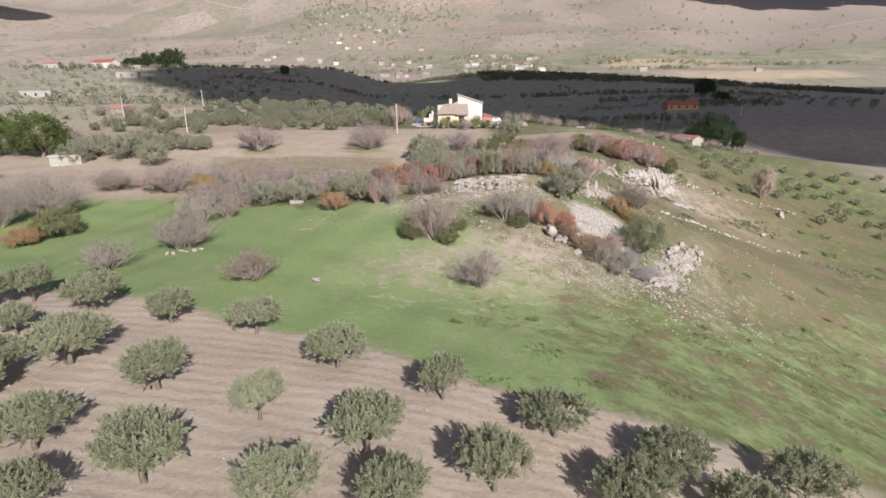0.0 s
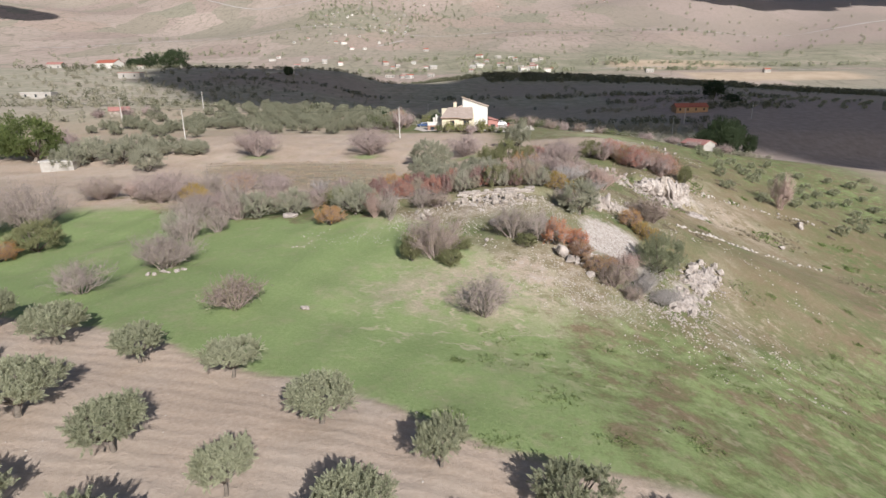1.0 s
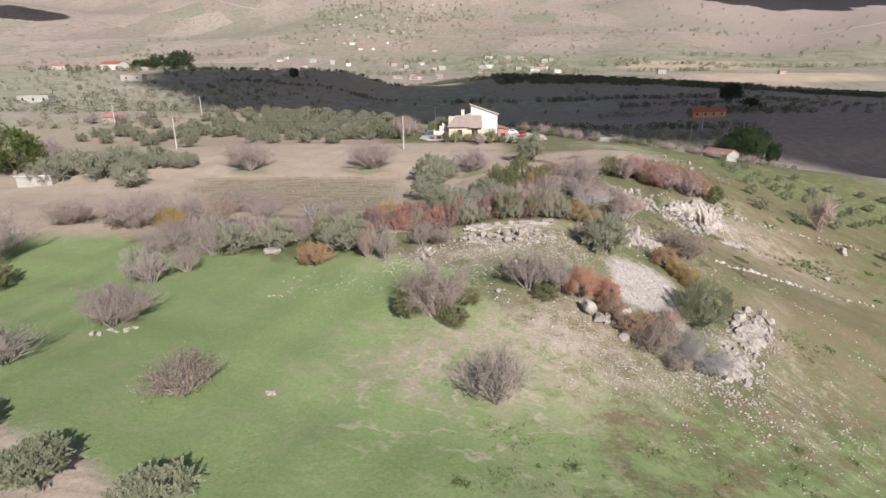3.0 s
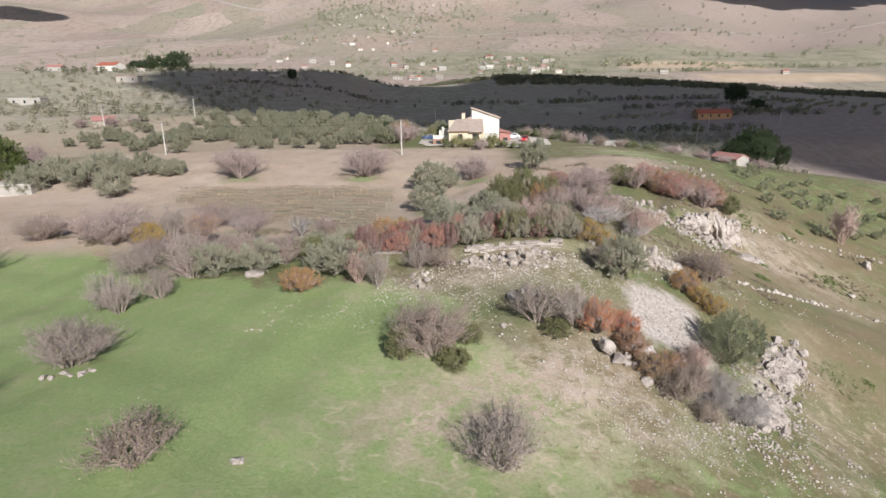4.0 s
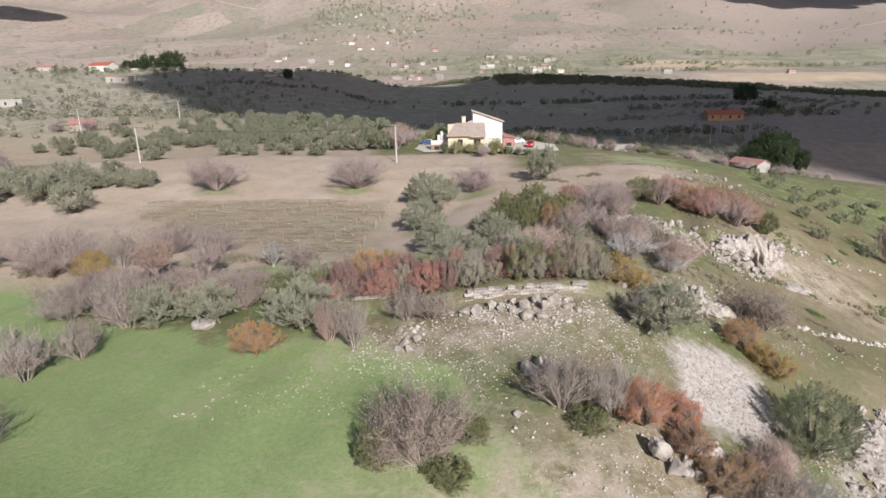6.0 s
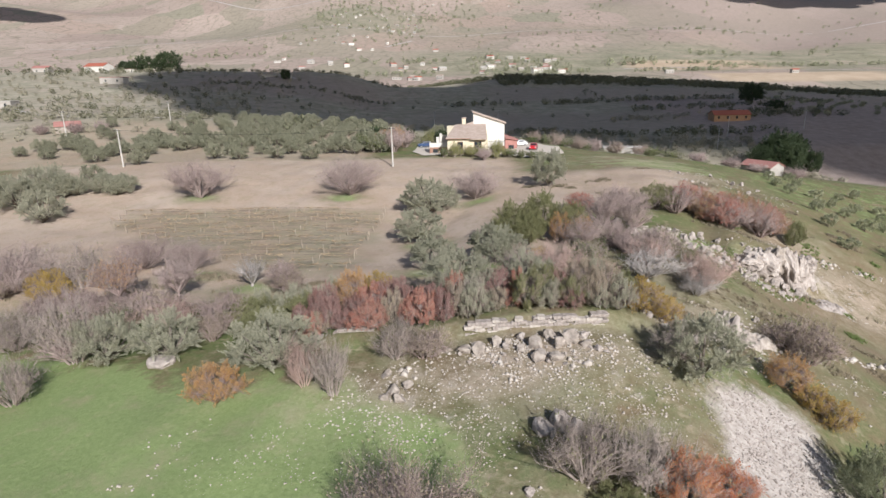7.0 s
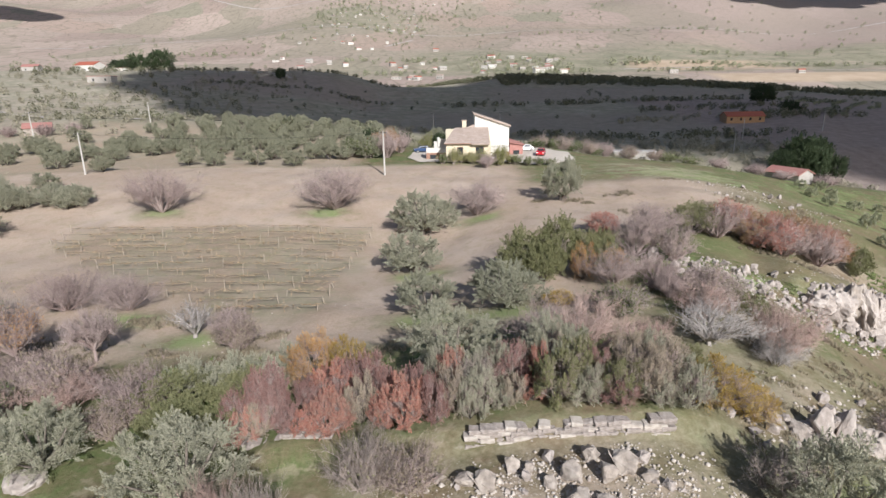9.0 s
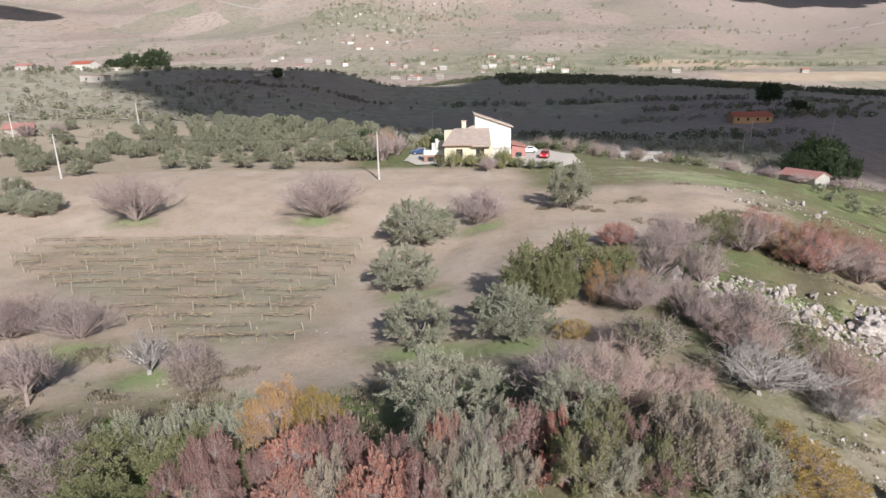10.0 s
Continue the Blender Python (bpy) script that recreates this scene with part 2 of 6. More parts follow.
def patches():
    """Where the ground is ploughed, lush, stony or worn bare, 0 to 1 each."""
    wob = 0.5 * waves(gx, gy, 3, 21) + 0.7 * waves(gx, gy, 9, 22)
    border = np.interp(gx, EDGE_X, EDGE_Y)
    plough = ease(0.5, -0.5, gy + 0.35 * wob - border) * ease(34, 24, gx)
    hedge = np.interp(gx, HEDGE_X, HEDGE_Y)
    field = ease(-0.5, 0.5, gy + 0.35 * wob - border) * ease(3.5, -3, gy + 1.6 * wob - hedge)
    rings = sum(np.exp(-((gx - a) / 3.6) ** 2 - ((gy - b) / 2.2) ** 2) for a, b in ((-39, 143.3), (-14.5, 143.3), (-17.6, 102.4), (1.3, 104.5), (7.9, 102.6), (-25, 107), (0, 118.5), (8, 137.5)))
    lush = 0.75 * rings + 0.7 * np.exp(-(((gx - 46) / 14) ** 2) - ((gy - 163) / 12) ** 2) + np.maximum(0.9 * np.exp(-(((gx - 34) / 5) ** 2) - ((gy - 144.5) / 3.5) ** 2), 0.6 * np.exp(-(((gx - 28) / 8) ** 2) - ((gy - 110) / 5) ** 2)) + field * (1 - 0.62 * ease(0, 16, gx + 2 * wob)) * ease(-90, -62, gx)
    lush = lush + (0.3 + 0.12 * waves(gx, gy, 12, 38)) * ease(58, 74, gx + 2 * wob) * ease(118, 136, gy + 2 * wob) * ease(222, 200, gy) * ease(190, 150, gx)
    # the bare soil of the upper field and the vineyard
    soil = ease(96, 102, gy + wob + 0.25 * np.clip(gx - 5, 0, 40)) * ease(21, 14, gx + wob) * ease(178, 172, gy) * ease(-95, -80, gx)
    soil = np.maximum(soil, ease(122, 127, gy + wob) * ease(52, 40, gx + wob) * ease(160, 150, gy))
    soil = np.maximum(soil, 0.75 * ease(-12, -18, gx) * ease(170, 176, gy) * ease(250, 235, gy))
    vines = ease(104, 109, gy) * ease(139, 136, gy) * ease(-4, -11, gx) * ease(-50, -44, gx + 1.35 * (130 - np.clip(gy, 100, 130)) * -1)
    soil = soil * (1 - 0.4 * np.clip(vines + 0.3 * wob * (vines > 0.02), 0, 1))
    soil = soil * (1 - 0.9 * np.clip(rings + 0.3 * wob * (rings > 0.1), 0, 1))
    # trodden earth on the shoulder below the rocks
    bare = 1.2 * np.exp(-(((gx - 8 - 0.5 * (gy - 64)) / 9) ** 2) - ((gy - 63.5) / 6) ** 2)
    bare = np.maximum(bare, 0.9 * np.exp(-(((gx - 1) / 5) ** 2) - ((gy - 61) / 5) ** 2))
    bare = np.maximum(bare, 0.35 * ease(3.2, 1.2, np.abs(gx - 33 - 0.4 * (gy - 70) + wob)) * ease(56, 62, gy) * ease(88, 80, gy))
    bare = np.maximum(bare, 0.85 * np.exp(-(((gx - 7) / 12) ** 2) - ((gy - 80) / 4.5) ** 2))
    bare = np.maximum(bare, 0.7 * np.exp(-(((gx - 24) / 8) ** 2) - ((gy - 91) / 7) ** 2))
    bare = np.maximum(bare, 0.8 * np.exp(-(((gx - 53) / 12) ** 2) - ((gy - 112) / 11) ** 2))
    bare = np.maximum(bare, 0.65 * np.exp(-(((gx - 50) / 9) ** 2) - ((gy - 119) / 9) ** 2))
    bare = np.maximum(bare, 0.7 * np.exp(-(((gx - 45) / 12) ** 2) - ((gy - 152) / 7) ** 2))
    bare = np.maximum(bare, 0.5 * np.exp(-(((gx - 43) / 13) ** 2) - ((gy - 166) / 13) ** 2))
    dry = np.clip(0.6 * ease(27, 33, gx + 1.5 * wob) * ease(63, 69, gy - 0.3 * np.clip(gx - 36, -9, 40) + 1.5 * wob) * ease(132, 112, gy) * ease(60, 46, gx - 0.5 * np.clip(gy - 75, -20, 60) + 2 * wob) + 0.5 * ease(112, 122, gy) * ease(40, 48, gx) * ease(160, 140, gy), 0, 1)
    dry = dry * (0.75 + 0.35 * waves(gx, gy, 11, 29))
    earthy = 0.12 * ease(30, 36, gx + wob) * ease(60, 70, gy + wob) * ease(112, 100, gy)
    soil = np.maximum(soil, earthy * (0.6 + 0.4 * waves(gx, gy, 14, 27)))
    bare = np.clip(bare + 0.25 * wob * (bare > 0.08), 0, 1)
    # broken stone
    scree = np.exp(-(((gx - 21.5 - 0.15 * (gy - 76)) / 4.0) ** 4) - ((gy - 76) / 5.0) ** 4)
    scree = np.maximum(scree, 0.5 * np.exp(-((((gx - 28.5) * 0.76 - (gy - 71.5) * 0.65) / 2.6) ** 2) - (((gx - 28.5) * 0.65 + (gy - 71.5) * 0.76) / 7.5) ** 2))
    scree = np.maximum(scree, 0.45 * np.exp(-(((gx - 47) / 6) ** 2) - ((gy - 113) / 5) ** 2))
    scree = np.maximum(scree, 0.35 * np.exp(-(((gx - 33) / 9) ** 2) - ((gy - 109) / 5) ** 2))
    scree = np.maximum(scree, 0.22 * np.exp(-(((gx - 7) / 11) ** 4) - ((gy - 79) / 4.6) ** 4))
    scree = np.maximum(scree, 0.3 * np.exp(-(((gx - 13) / 8) ** 2) - ((gy - 64) / 5) ** 2))
    scrub = ease(225, 265, gy) * ease(720, 640, gy) * (0.75 + 0.25 * waves(gx, gy, 50, 24))
    # ploughed land on the far slope, between strips of rough grass
    tilled = ease(110, 132, gx + 6 * wob) * ease(470, 430, gy + 8 * wob) * ease(190, 215, gy + 0.35 * gx - 60 + 6 * wob) * ease(205, 230, gy)
    tilled = np.maximum(tilled, 0.4 * ease(-30, 10, gx + 8 * wob) * ease(300, 315, gy + 4 * wob) * ease(420, 395, gy + 6 * wob + 0.2 * gx))
    tilled = np.maximum(tilled, 0.45 * ease(20, 60, gx + 8 * wob) * ease(440, 455, gy + 5 * wob) * ease(540, 520, gy + 5 * wob))
    tilled = np.maximum(tilled, 0.5 * ease(-20, -60, gx + 8 * wob) * ease(400, 430, gy + 8 * wob) * ease(500, 480, gy + 6 * wob) * ease(-190, -150, gx))
    tilled = np.maximum(tilled, 0.75 * ease(380, 760, gx + 60 * waves(gx, gy, 300, 36)) * ease(1150, 1380, gy + 50 * waves(gx, gy, 260, 37)))
    scrub = scrub * (1 - 0.85 * tilled)
    scrub = np.maximum(scrub, 0.6 * ease(-95, -115, gx) * ease(200, 225, gy) * ease(300, 260, gy))
    tracks = np.exp(-(((gx - 3) / 10) ** 4) - ((gy - 57.5) / 8.5) ** 4) + 0.7 * np.exp(-(((gx - 33) / 8) ** 4) - ((gy - 68) / 8) ** 4) + 0.25 * np.exp(-(((gx - 22) / 14) ** 4) - ((gy - 47) / 8) ** 4)
    pasture = ease(840, 900, gy + 30 * waves(gx, gy, 200, 33)) * ease(1330, 1150, gy + 60 * waves(gx, gy, 300, 34)) * ease(-160, 0, gx + 60 * waves(gx, gy, 200, 35)) + 0.8 * np.exp(-(((gx + 230) / 240) ** 2) - ((gy - 1750) / 260) ** 2) + 0.5 * np.exp(-(((gx - 500) / 500) ** 2) - ((gy - 1620) / 70) ** 2)
    stubble = ease(285, 300, gx) * ease(520, 480, gx) * ease(892, 902, gy + 0.12 * gx - 40) * ease(1030, 1010, gy)
    stubble = np.maximum(stubble, ease(330, 345, gx) * ease(560, 540, gx) * ease(735, 745, gy) * ease(822, 812, gy + 0.1 * gx - 40))
    me_extra.update(stubble=stubble, tilled=np.clip(tilled, 0, 1), tracks=np.clip(tracks, 0, 1), pasture=np.clip(pasture, 0, 1))
    return np.clip(scrub, 0, 1), plough, np.clip(lush, 0, 1), np.clip(soil, 0, 1), bare, np.clip(scree, 0, 1), np.clip(dry, 0, 1)


me_extra = {}
scrub, plough, lush, soil, bare, scree, dry = patches()
distance = ease(205, 280, gy + 12 * waves(gx, gy, 60, 31)) + ease(120, 170, np.abs(gx)) * ease(100, 140, gy)
cols, rows = len(GX), len(GY)
first = (np.arange(rows - 1)[:, None] * cols + np.arange(cols - 1)).ravel()
quads = np.stack([first, first + 1, first + cols + 1, first + cols], 1)
me = bpy.data.meshes.new("ground")
me.vertices.add(len(gx))
me.vertices.foreach_set("co", np.stack([gx, gy, gz], 1).astype(np.float32).ravel())
me.loops.add(quads.size)
me.loops.foreach_set("vertex_index", quads.astype(np.int32).ravel())
me.polygons.add(len(quads))
me.polygons.foreach_set("loop_start", np.arange(0, quads.size, 4, dtype=np.int32))
me.polygons.foreach_set("use_smooth", np.ones(len(quads), dtype=bool))
me.update(calc_edges=True)
for key, value in (("dry", dry), ("scrub", scrub), ("plough", plough), ("lush", lush), ("soil", soil), ("bare", bare), ("scree", scree), ("distance", np.clip(distance, 0, 1)), *me_extra.items()):
    me.attributes.new(key, "FLOAT", "POINT").data.foreach_set("value", value.astype(np.float32))


def ground_material():
    m, t, b = tree_of("ground", 0.95)
    b.inputs["Specular IOR Level"].default_value = 0.1

    def held(key):
        a = t.nodes.new("ShaderNodeAttribute")
        a.attribute_name = key
        return a.outputs["Fac"]

    fine, mid, big = noise_of(t, 4.0, 8, 0.78), noise_of(t, 0.6, 7, 0.72), noise_of(t, 0.11, 4, 0.6)
    # thin grass over pale earth, greener in patches
    straw = ramp(t, ((0.128, 0.096, 0.056), (0.174, 0.134, 0.084), (0.226, 0.178, 0.12)), fine)
    green = ramp(t, ((0.075, 0.10, 0.038), (0.11, 0.138, 0.054), (0.155, 0.174, 0.08)), fine)
    patch = sums(t, "ADD", sums(t, "MULTIPLY", mid, 0.5), sums(t, "MULTIPLY", big, 0.7))
    streak = noise_of(t, 0.42, 8, 0.7, stretch=(0.85, 1.1, 1.0))
    patch = sums(t, "ADD", sums(t, "MULTIPLY", patch, 0.5), sums(t, "MULTIPLY", streak, 0.5))
    base = blend(t, straw, green, ramp(t, ((0, 0, 0), (1, 1, 1)), patch, (0.45, 0.6)))
    clump = noise_of(t, 1.1, 6, 0.7, stretch=(0.7, 1.1, 1.0))
    base = blend(t, base, (0.085, 0.105, 0.042), ramp(t, ((0, 0, 0), (0.5, 0.5, 0.5)), clump, (0.54, 0.72)))
    wisp = noise_of(t, 0.8, 7, 0.66, stretch=(0.9, 1.1, 1.0))
    base = blend(t, base, (0.33, 0.28, 0.20), ramp(t, ((0, 0, 0), (0.5, 0.5, 0.5)), wisp, (0.56, 0.64)))
    base = blend(t, base, straw, held("dry"))
    # sown field
    sward = ramp(t, ((0.156, 0.205, 0.079), (0.20, 0.254, 0.105), (0.252, 0.303, 0.139)), fine)
    sward = blend(t, sward, ramp(t, ((0.15, 0.20, 0.08), (0.29, 0.275, 0.165)), mid), ramp(t, ((0, 0, 0), (0.8, 0.8, 0.8)), patch, (0.55, 0.65)))
    sward = blend(t, sward, (0.33, 0.30, 0.19), ramp(t, ((0, 0, 0), (0.35, 0.35, 0.35)), wisp, (0.57, 0.68)))
    base = blend(t, base, sward, ramp(t, ((0, 0, 0), (1, 1, 1)), sums(t, "ADD", held("lush"), sums(t, "MULTIPLY", sums(t, "SUBTRACT", streak, 0.5), 1.7)), (0.3, 0.62)))
    # bare soil, with clods and small stones
    earth = ramp(t, ((0.31, 0.237, 0.18), (0.395, 0.31, 0.243), (0.465, 0.375, 0.303)), fine)
    earth = blend(t, earth, (0.44, 0.375, 0.32), ramp(t, ((0, 0, 0), (0.5, 0.5, 0.5)), big, (0.4, 0.65)))
    weedy = blend(t, blend(t, earth, (0.96, 0.95, 0.94), 1.0, "MULTIPLY"), (0.20, 0.19, 0.09), ramp(t, ((0, 0, 0), (0.55, 0.55, 0.55)), mid, (0.5, 0.75)))
    base = blend(t, base, weedy, held("soil"))
    base = blend(t, base, earth, held("plough"))
    worn = ramp(t, ((0.27, 0.21, 0.155), (0.355, 0.285, 0.225), (0.44, 0.37, 0.305)), fine)
    base = blend(t, base, worn, sums(t, "MULTIPLY", held("bare"), ramp(t, ((0.1, 0.1, 0.1), (1, 1, 1)), sums(t, "ADD", sums(t, "MULTIPLY", streak, 0.6), sums(t, "MULTIPLY", mid, 0.4)), (0.42, 0.53))))
    # thin scuffs of bare earth through the grass
    scuff = noise_of(t, 0.34, 3, 0.55, stretch=(0.8, 1.25, 1.0))
    line = ramp(t, ((0, 0, 0), (1, 1, 1), (0, 0, 0)), scuff, (0.465, 0.55))
    base = blend(t, base, (0.43, 0.36, 0.275), sums(t, "MULTIPLY", sums(t, "MULTIPLY", line, held("tracks")), ramp(t, ((0, 0, 0), (0.8, 0.8, 0.8)), noise_of(t, 0.7, 5, 0.7), (0.46, 0.58))))
    chips = ramp(t, ((0.27, 0.235, 0.205), (0.42, 0.375, 0.34), (0.55, 0.50, 0.46)), noise_of(t, 2.2, 8, 0.8))
    base = blend(t, base, chips, ramp(t, ((0, 0, 0), (1, 1, 1)), sums(t, "ADD", held("scree"), sums(t, "MULTIPLY", sums(t, "SUBTRACT", mid, 0.5), 1.6)), (0.3, 0.75)))
    # far fields: a patchwork of ploughland, stubble and pasture
    co = t.nodes.new("ShaderNodeTexCoord").outputs["Object"]
    mp = t.nodes.new("ShaderNodeMapping")
    mp.inputs["Scale"].default_value, mp.inputs["Rotation"].default_value = (0.0075, 0.0045, 0.0), (0, 0, 0.4)
    t.links.new(co, mp.inputs["Vector"])
    warp = t.nodes.new("ShaderNodeTexNoise")
    warp.inputs["Scale"].default_value = 2.0
    t.links.new(mp.outputs["Vector"], warp.inputs["Vector"])
    shift = t.nodes.new("ShaderNodeVectorMath")
    shift.operation = "MULTIPLY_ADD"
    shift.inputs[1].default_value = (0.5, 0.5, 0)
    t.links.new(warp.outputs["Color"], shift.inputs[0])
    t.links.new(mp.outputs["Vector"], shift.inputs[2])
    cell = t.nodes.new("ShaderNodeTexVoronoi")
    cell.inputs["Scale"].default_value = 1.0
    t.links.new(shift.outputs["Vector"], cell.inputs["Vector"])
    rim = t.nodes.new("ShaderNodeTexVoronoi")
    rim.feature = "DISTANCE_TO_EDGE"
    t.links.new(shift.outputs["Vector"], rim.inputs["Vector"])
    one = t.nodes.new("ShaderNodeSeparateColor")
    t.links.new(cell.outputs["Color"], one.inputs["Color"])
    fields = ramp(t, ((0.31, 0.245, 0.21), (0.36, 0.29, 0.25), (0.27, 0.24, 0.185), (0.38, 0.31, 0.265), (0.33, 0.265, 0.225), (0.255, 0.235, 0.18), (0.345, 0.27, 0.225)), one.outputs["Red"], (0.05, 0.95))
    bushy = noise_of(t, 0.05, 6, 0.7)
    reaped = ramp(t, ((0.36, 0.28, 0.20), (0.44, 0.35, 0.26)), noise_of(t, 0.04, 5, 0.65), (0.35, 0.65))
    meadow = ramp(t, ((0.19, 0.19, 0.125), (0.255, 0.245, 0.175), (0.33, 0.285, 0.22)), noise_of(t, 0.018, 7, 0.72), (0.36, 0.64))
    fields = blend(t, fields, meadow, sums(t, "MULTIPLY", held("pasture"), 0.85))
    combed = t.nodes.new("ShaderNodeTexWave")
    combed.inputs["Scale"].default_value, combed.inputs["Distortion"].default_value, combed.inputs["Detail"].default_value = 0.02, 9.0, 3.0
    t.links.new(co, combed.inputs["Vector"])
    fields = blend(t, fields, (0.84, 0.82, 0.8), sums(t, "MULTIPLY", combed.outputs["Fac"], 0.35), "MULTIPLY")
    fields = blend(t, fields, (0.165, 0.155, 0.11), ramp(t, ((0, 0, 0), (0.45, 0.45, 0.45)), bushy, (0.5, 0.72)))
    fields = blend(t, fields, (0.12, 0.115, 0.075), sums(t, "MULTIPLY", ramp(t, ((0.85, 0.85, 0.85), (0, 0, 0)), rim.outputs["Distance"], (0.012, 0.04)), bushy))
    fields = blend(t, fields, reaped, held("stubble"))
    base = blend(t, base, fields, held("distance"))
    heath = ramp(t, ((0.205, 0.195, 0.14), (0.295, 0.275, 0.205), (0.385, 0.345, 0.28)), noise_of(t, 0.16, 7, 0.72), (0.36, 0.64))
    base = blend(t, base, heath, held("scrub"))
    heath = blend(t, heath, (0.13, 0.138, 0.085), ramp(t, ((0, 0, 0), (0.75, 0.75, 0.75)), noise_of(t, 0.028, 6, 0.7), (0.44, 0.6)))
    clay = ramp(t, ((0.225, 0.18, 0.155), (0.285, 0.23, 0.20), (0.345, 0.285, 0.25)), noise_of(t, 0.3, 7, 0.7))
    base = blend(t, base, clay, held("tilled"))
    t.links.new(base, b.inputs["Base Color"])
    # relief: furrows where it is ploughed, tufts and clods elsewhere
    mp = t.nodes.new("ShaderNodeMapping")
    mp.inputs["Rotation"].default_value = (0, 0, radians(14))
    t.links.new(co, mp.inputs["Vector"])
    furrow = t.nodes.new("ShaderNodeTexWave")
    furrow.bands_direction = "Y"
    furrow.inputs["Scale"].default_value, furrow.inputs["Distortion"].default_value, furrow.inputs["Detail"].default_value = 0.3, 6.0, 4.0
    furrow.inputs["Detail Scale"].default_value = 0.6
    t.links.new(mp.outputs["Vector"], furrow.inputs["Vector"])
    up = sums(t, "ADD", sums(t, "MULTIPLY", fine, 0.35), sums(t, "MULTIPLY", sums(t, "MULTIPLY", furrow.outputs["Fac"], held("plough")), sums(t, "MULTIPLY", mid, 0.27)))
    relief(t, b, sums(t, "ADD", up, sums(t, "MULTIPLY", mid, 0.5)), 0.8, 0.22)
    return m


GROUND = ground_material()
me.materials.append(GROUND)
tagged(new("ground", me), "hilly farmland of brown ploughed soil, green grass and pale stony earth", "ground", kind="structure")


# ---- building blocks ----
def mesh_of(name, verts, faces, material, smooth=False):
    me = bpy.data.meshes.new(name)
    if isinstance(faces, np.ndarray):
        me.vertices.add(len(verts))
        me.vertices.foreach_set("co", np.asarray(verts, np.float32).ravel())
        me.loops.add(faces.size)
        me.loops.foreach_set("vertex_index", faces.astype(np.int32).ravel())
        me.polygons.add(len(faces))
        me.polygons.foreach_set("loop_start", np.arange(0, faces.size, faces.shape[1], dtype=np.int32))
    else:
        me.from_pydata(np.asarray(verts, float).tolist(), [], faces)
    me.materials.append(material)
    if smooth:
        me.polygons.foreach_set("use_smooth", np.ones(len(me.polygons), dtype=bool))
    me.update(calc_edges=True)
    return me


def part(name, data, parent, label="", place=None):
    ob = new(name, data)
    ob.parent = parent
    if place is not None:
        ob.matrix_basis = place
    return tagged(ob, label)


def joined(pieces):
    """Several (verts, faces) as one."""
    starts = np.cumsum([0] + [len(v) for v, f in pieces])
    verts = np.concatenate([np.asarray(v, float) for v, f in pieces])
    if all(isinstance(f, np.ndarray) for v, f in pieces):
        return verts, np.concatenate([f + n for (v, f), n in zip(pieces, starts)])
    return verts, [[int(i + n) for i in face] for (v, f), n in zip(pieces, starts) for face in f]


def tube(points, radii, sides=6, closed=True):
    points = np.asarray(points, float)
    verts, faces = [], []
    for i, (p, r) in enumerate(zip(points, radii)):
        way = points[min(i + 1, len(points) - 1)] - points[max(i - 1, 0)]
        way = way / np.linalg.norm(way)
        side = np.cross(way, (0.3, 0.9, 0.1) if abs(way[2]) > 0.7 else (0, 0, 1))
        side /= np.linalg.norm(side)
        over = np.cross(way, side)
        for k in range(sides):
            a = 2 * math.pi * k / sides
            verts.append(p + r * (math.cos(a) * side + math.sin(a) * over))
    for i in range(len(points) - 1):
        for k in range(sides):
            j = (k + 1) % sides
            faces.append([i * sides + k, i * sides + j, (i + 1) * sides + j, (i + 1) * sides + k])
    if closed:
        faces.append([(len(points) - 1) * sides + k for k in range(sides)])
        faces.append([sides - 1 - k for k in range(sides)])
    return verts, faces


def spikes(foot, tip, radius):
    """Thin tapering twigs, three-sided."""
    foot, tip = np.asarray(foot), np.asarray(tip)
    way = tip - foot
    way = way / (np.linalg.norm(way, axis=1, keepdims=True) + 1e-9)
    side = np.cross(way, np.array((0.37, 0.61, 0.7)))
    side /= np.linalg.norm(side, axis=1, keepdims=True) + 1e-9
    over = np.cross(way, side)
    r = np.asarray(radius)[:, None]
    ring = [foot + r * (math.cos(a) * side + math.sin(a) * over) for a in (0, 2.09, 4.19)]
    verts = np.stack([*ring, tip], 1).reshape(-1, 3)
    n = np.arange(len(foot))[:, None] * 4
    return verts, np.concatenate([n + (0, 1, 3), n + (1, 2, 3), n + (2, 0, 3)])


def sprays(g, where, way, length, width, face=None):
    """Small pointed leaf sprays, each folded a little along its middle."""
    n = len(where)
    way = way / (np.linalg.norm(way, axis=1, keepdims=True) + 1e-9)
    side = np.cross(way, g.normal(size=(n, 3)) if face is None else face / (np.linalg.norm(face, axis=1, keepdims=True) + 1e-9) + 0.35 * g.normal(size=(n, 3)))
    side /= np.linalg.norm(side, axis=1, keepdims=True) + 1e-9
    lift = np.cross(way, side)
    ln, wd = (np.asarray(v).reshape(-1, 1) * g.uniform(0.7, 1.3, (n, 1)) for v in (length, width))
    a = where - way * ln * 0.5
    c = where + way * ln * 0.5
    b = where + side * wd * 0.5 + lift * wd * 0.18
    d = where - side * wd * 0.5 + lift * wd * 0.18
    verts = np.stack([a, b, c, d], 1).reshape(-1, 3)
    k = np.arange(n)[:, None] * 4
    return verts, np.concatenate([k + (0, 1, 2), k + (0, 2, 3)])


def ball(g, n):
    v = g.normal(size=(n, 3))
    return v / np.linalg.norm(v, axis=1, keepdims=True)


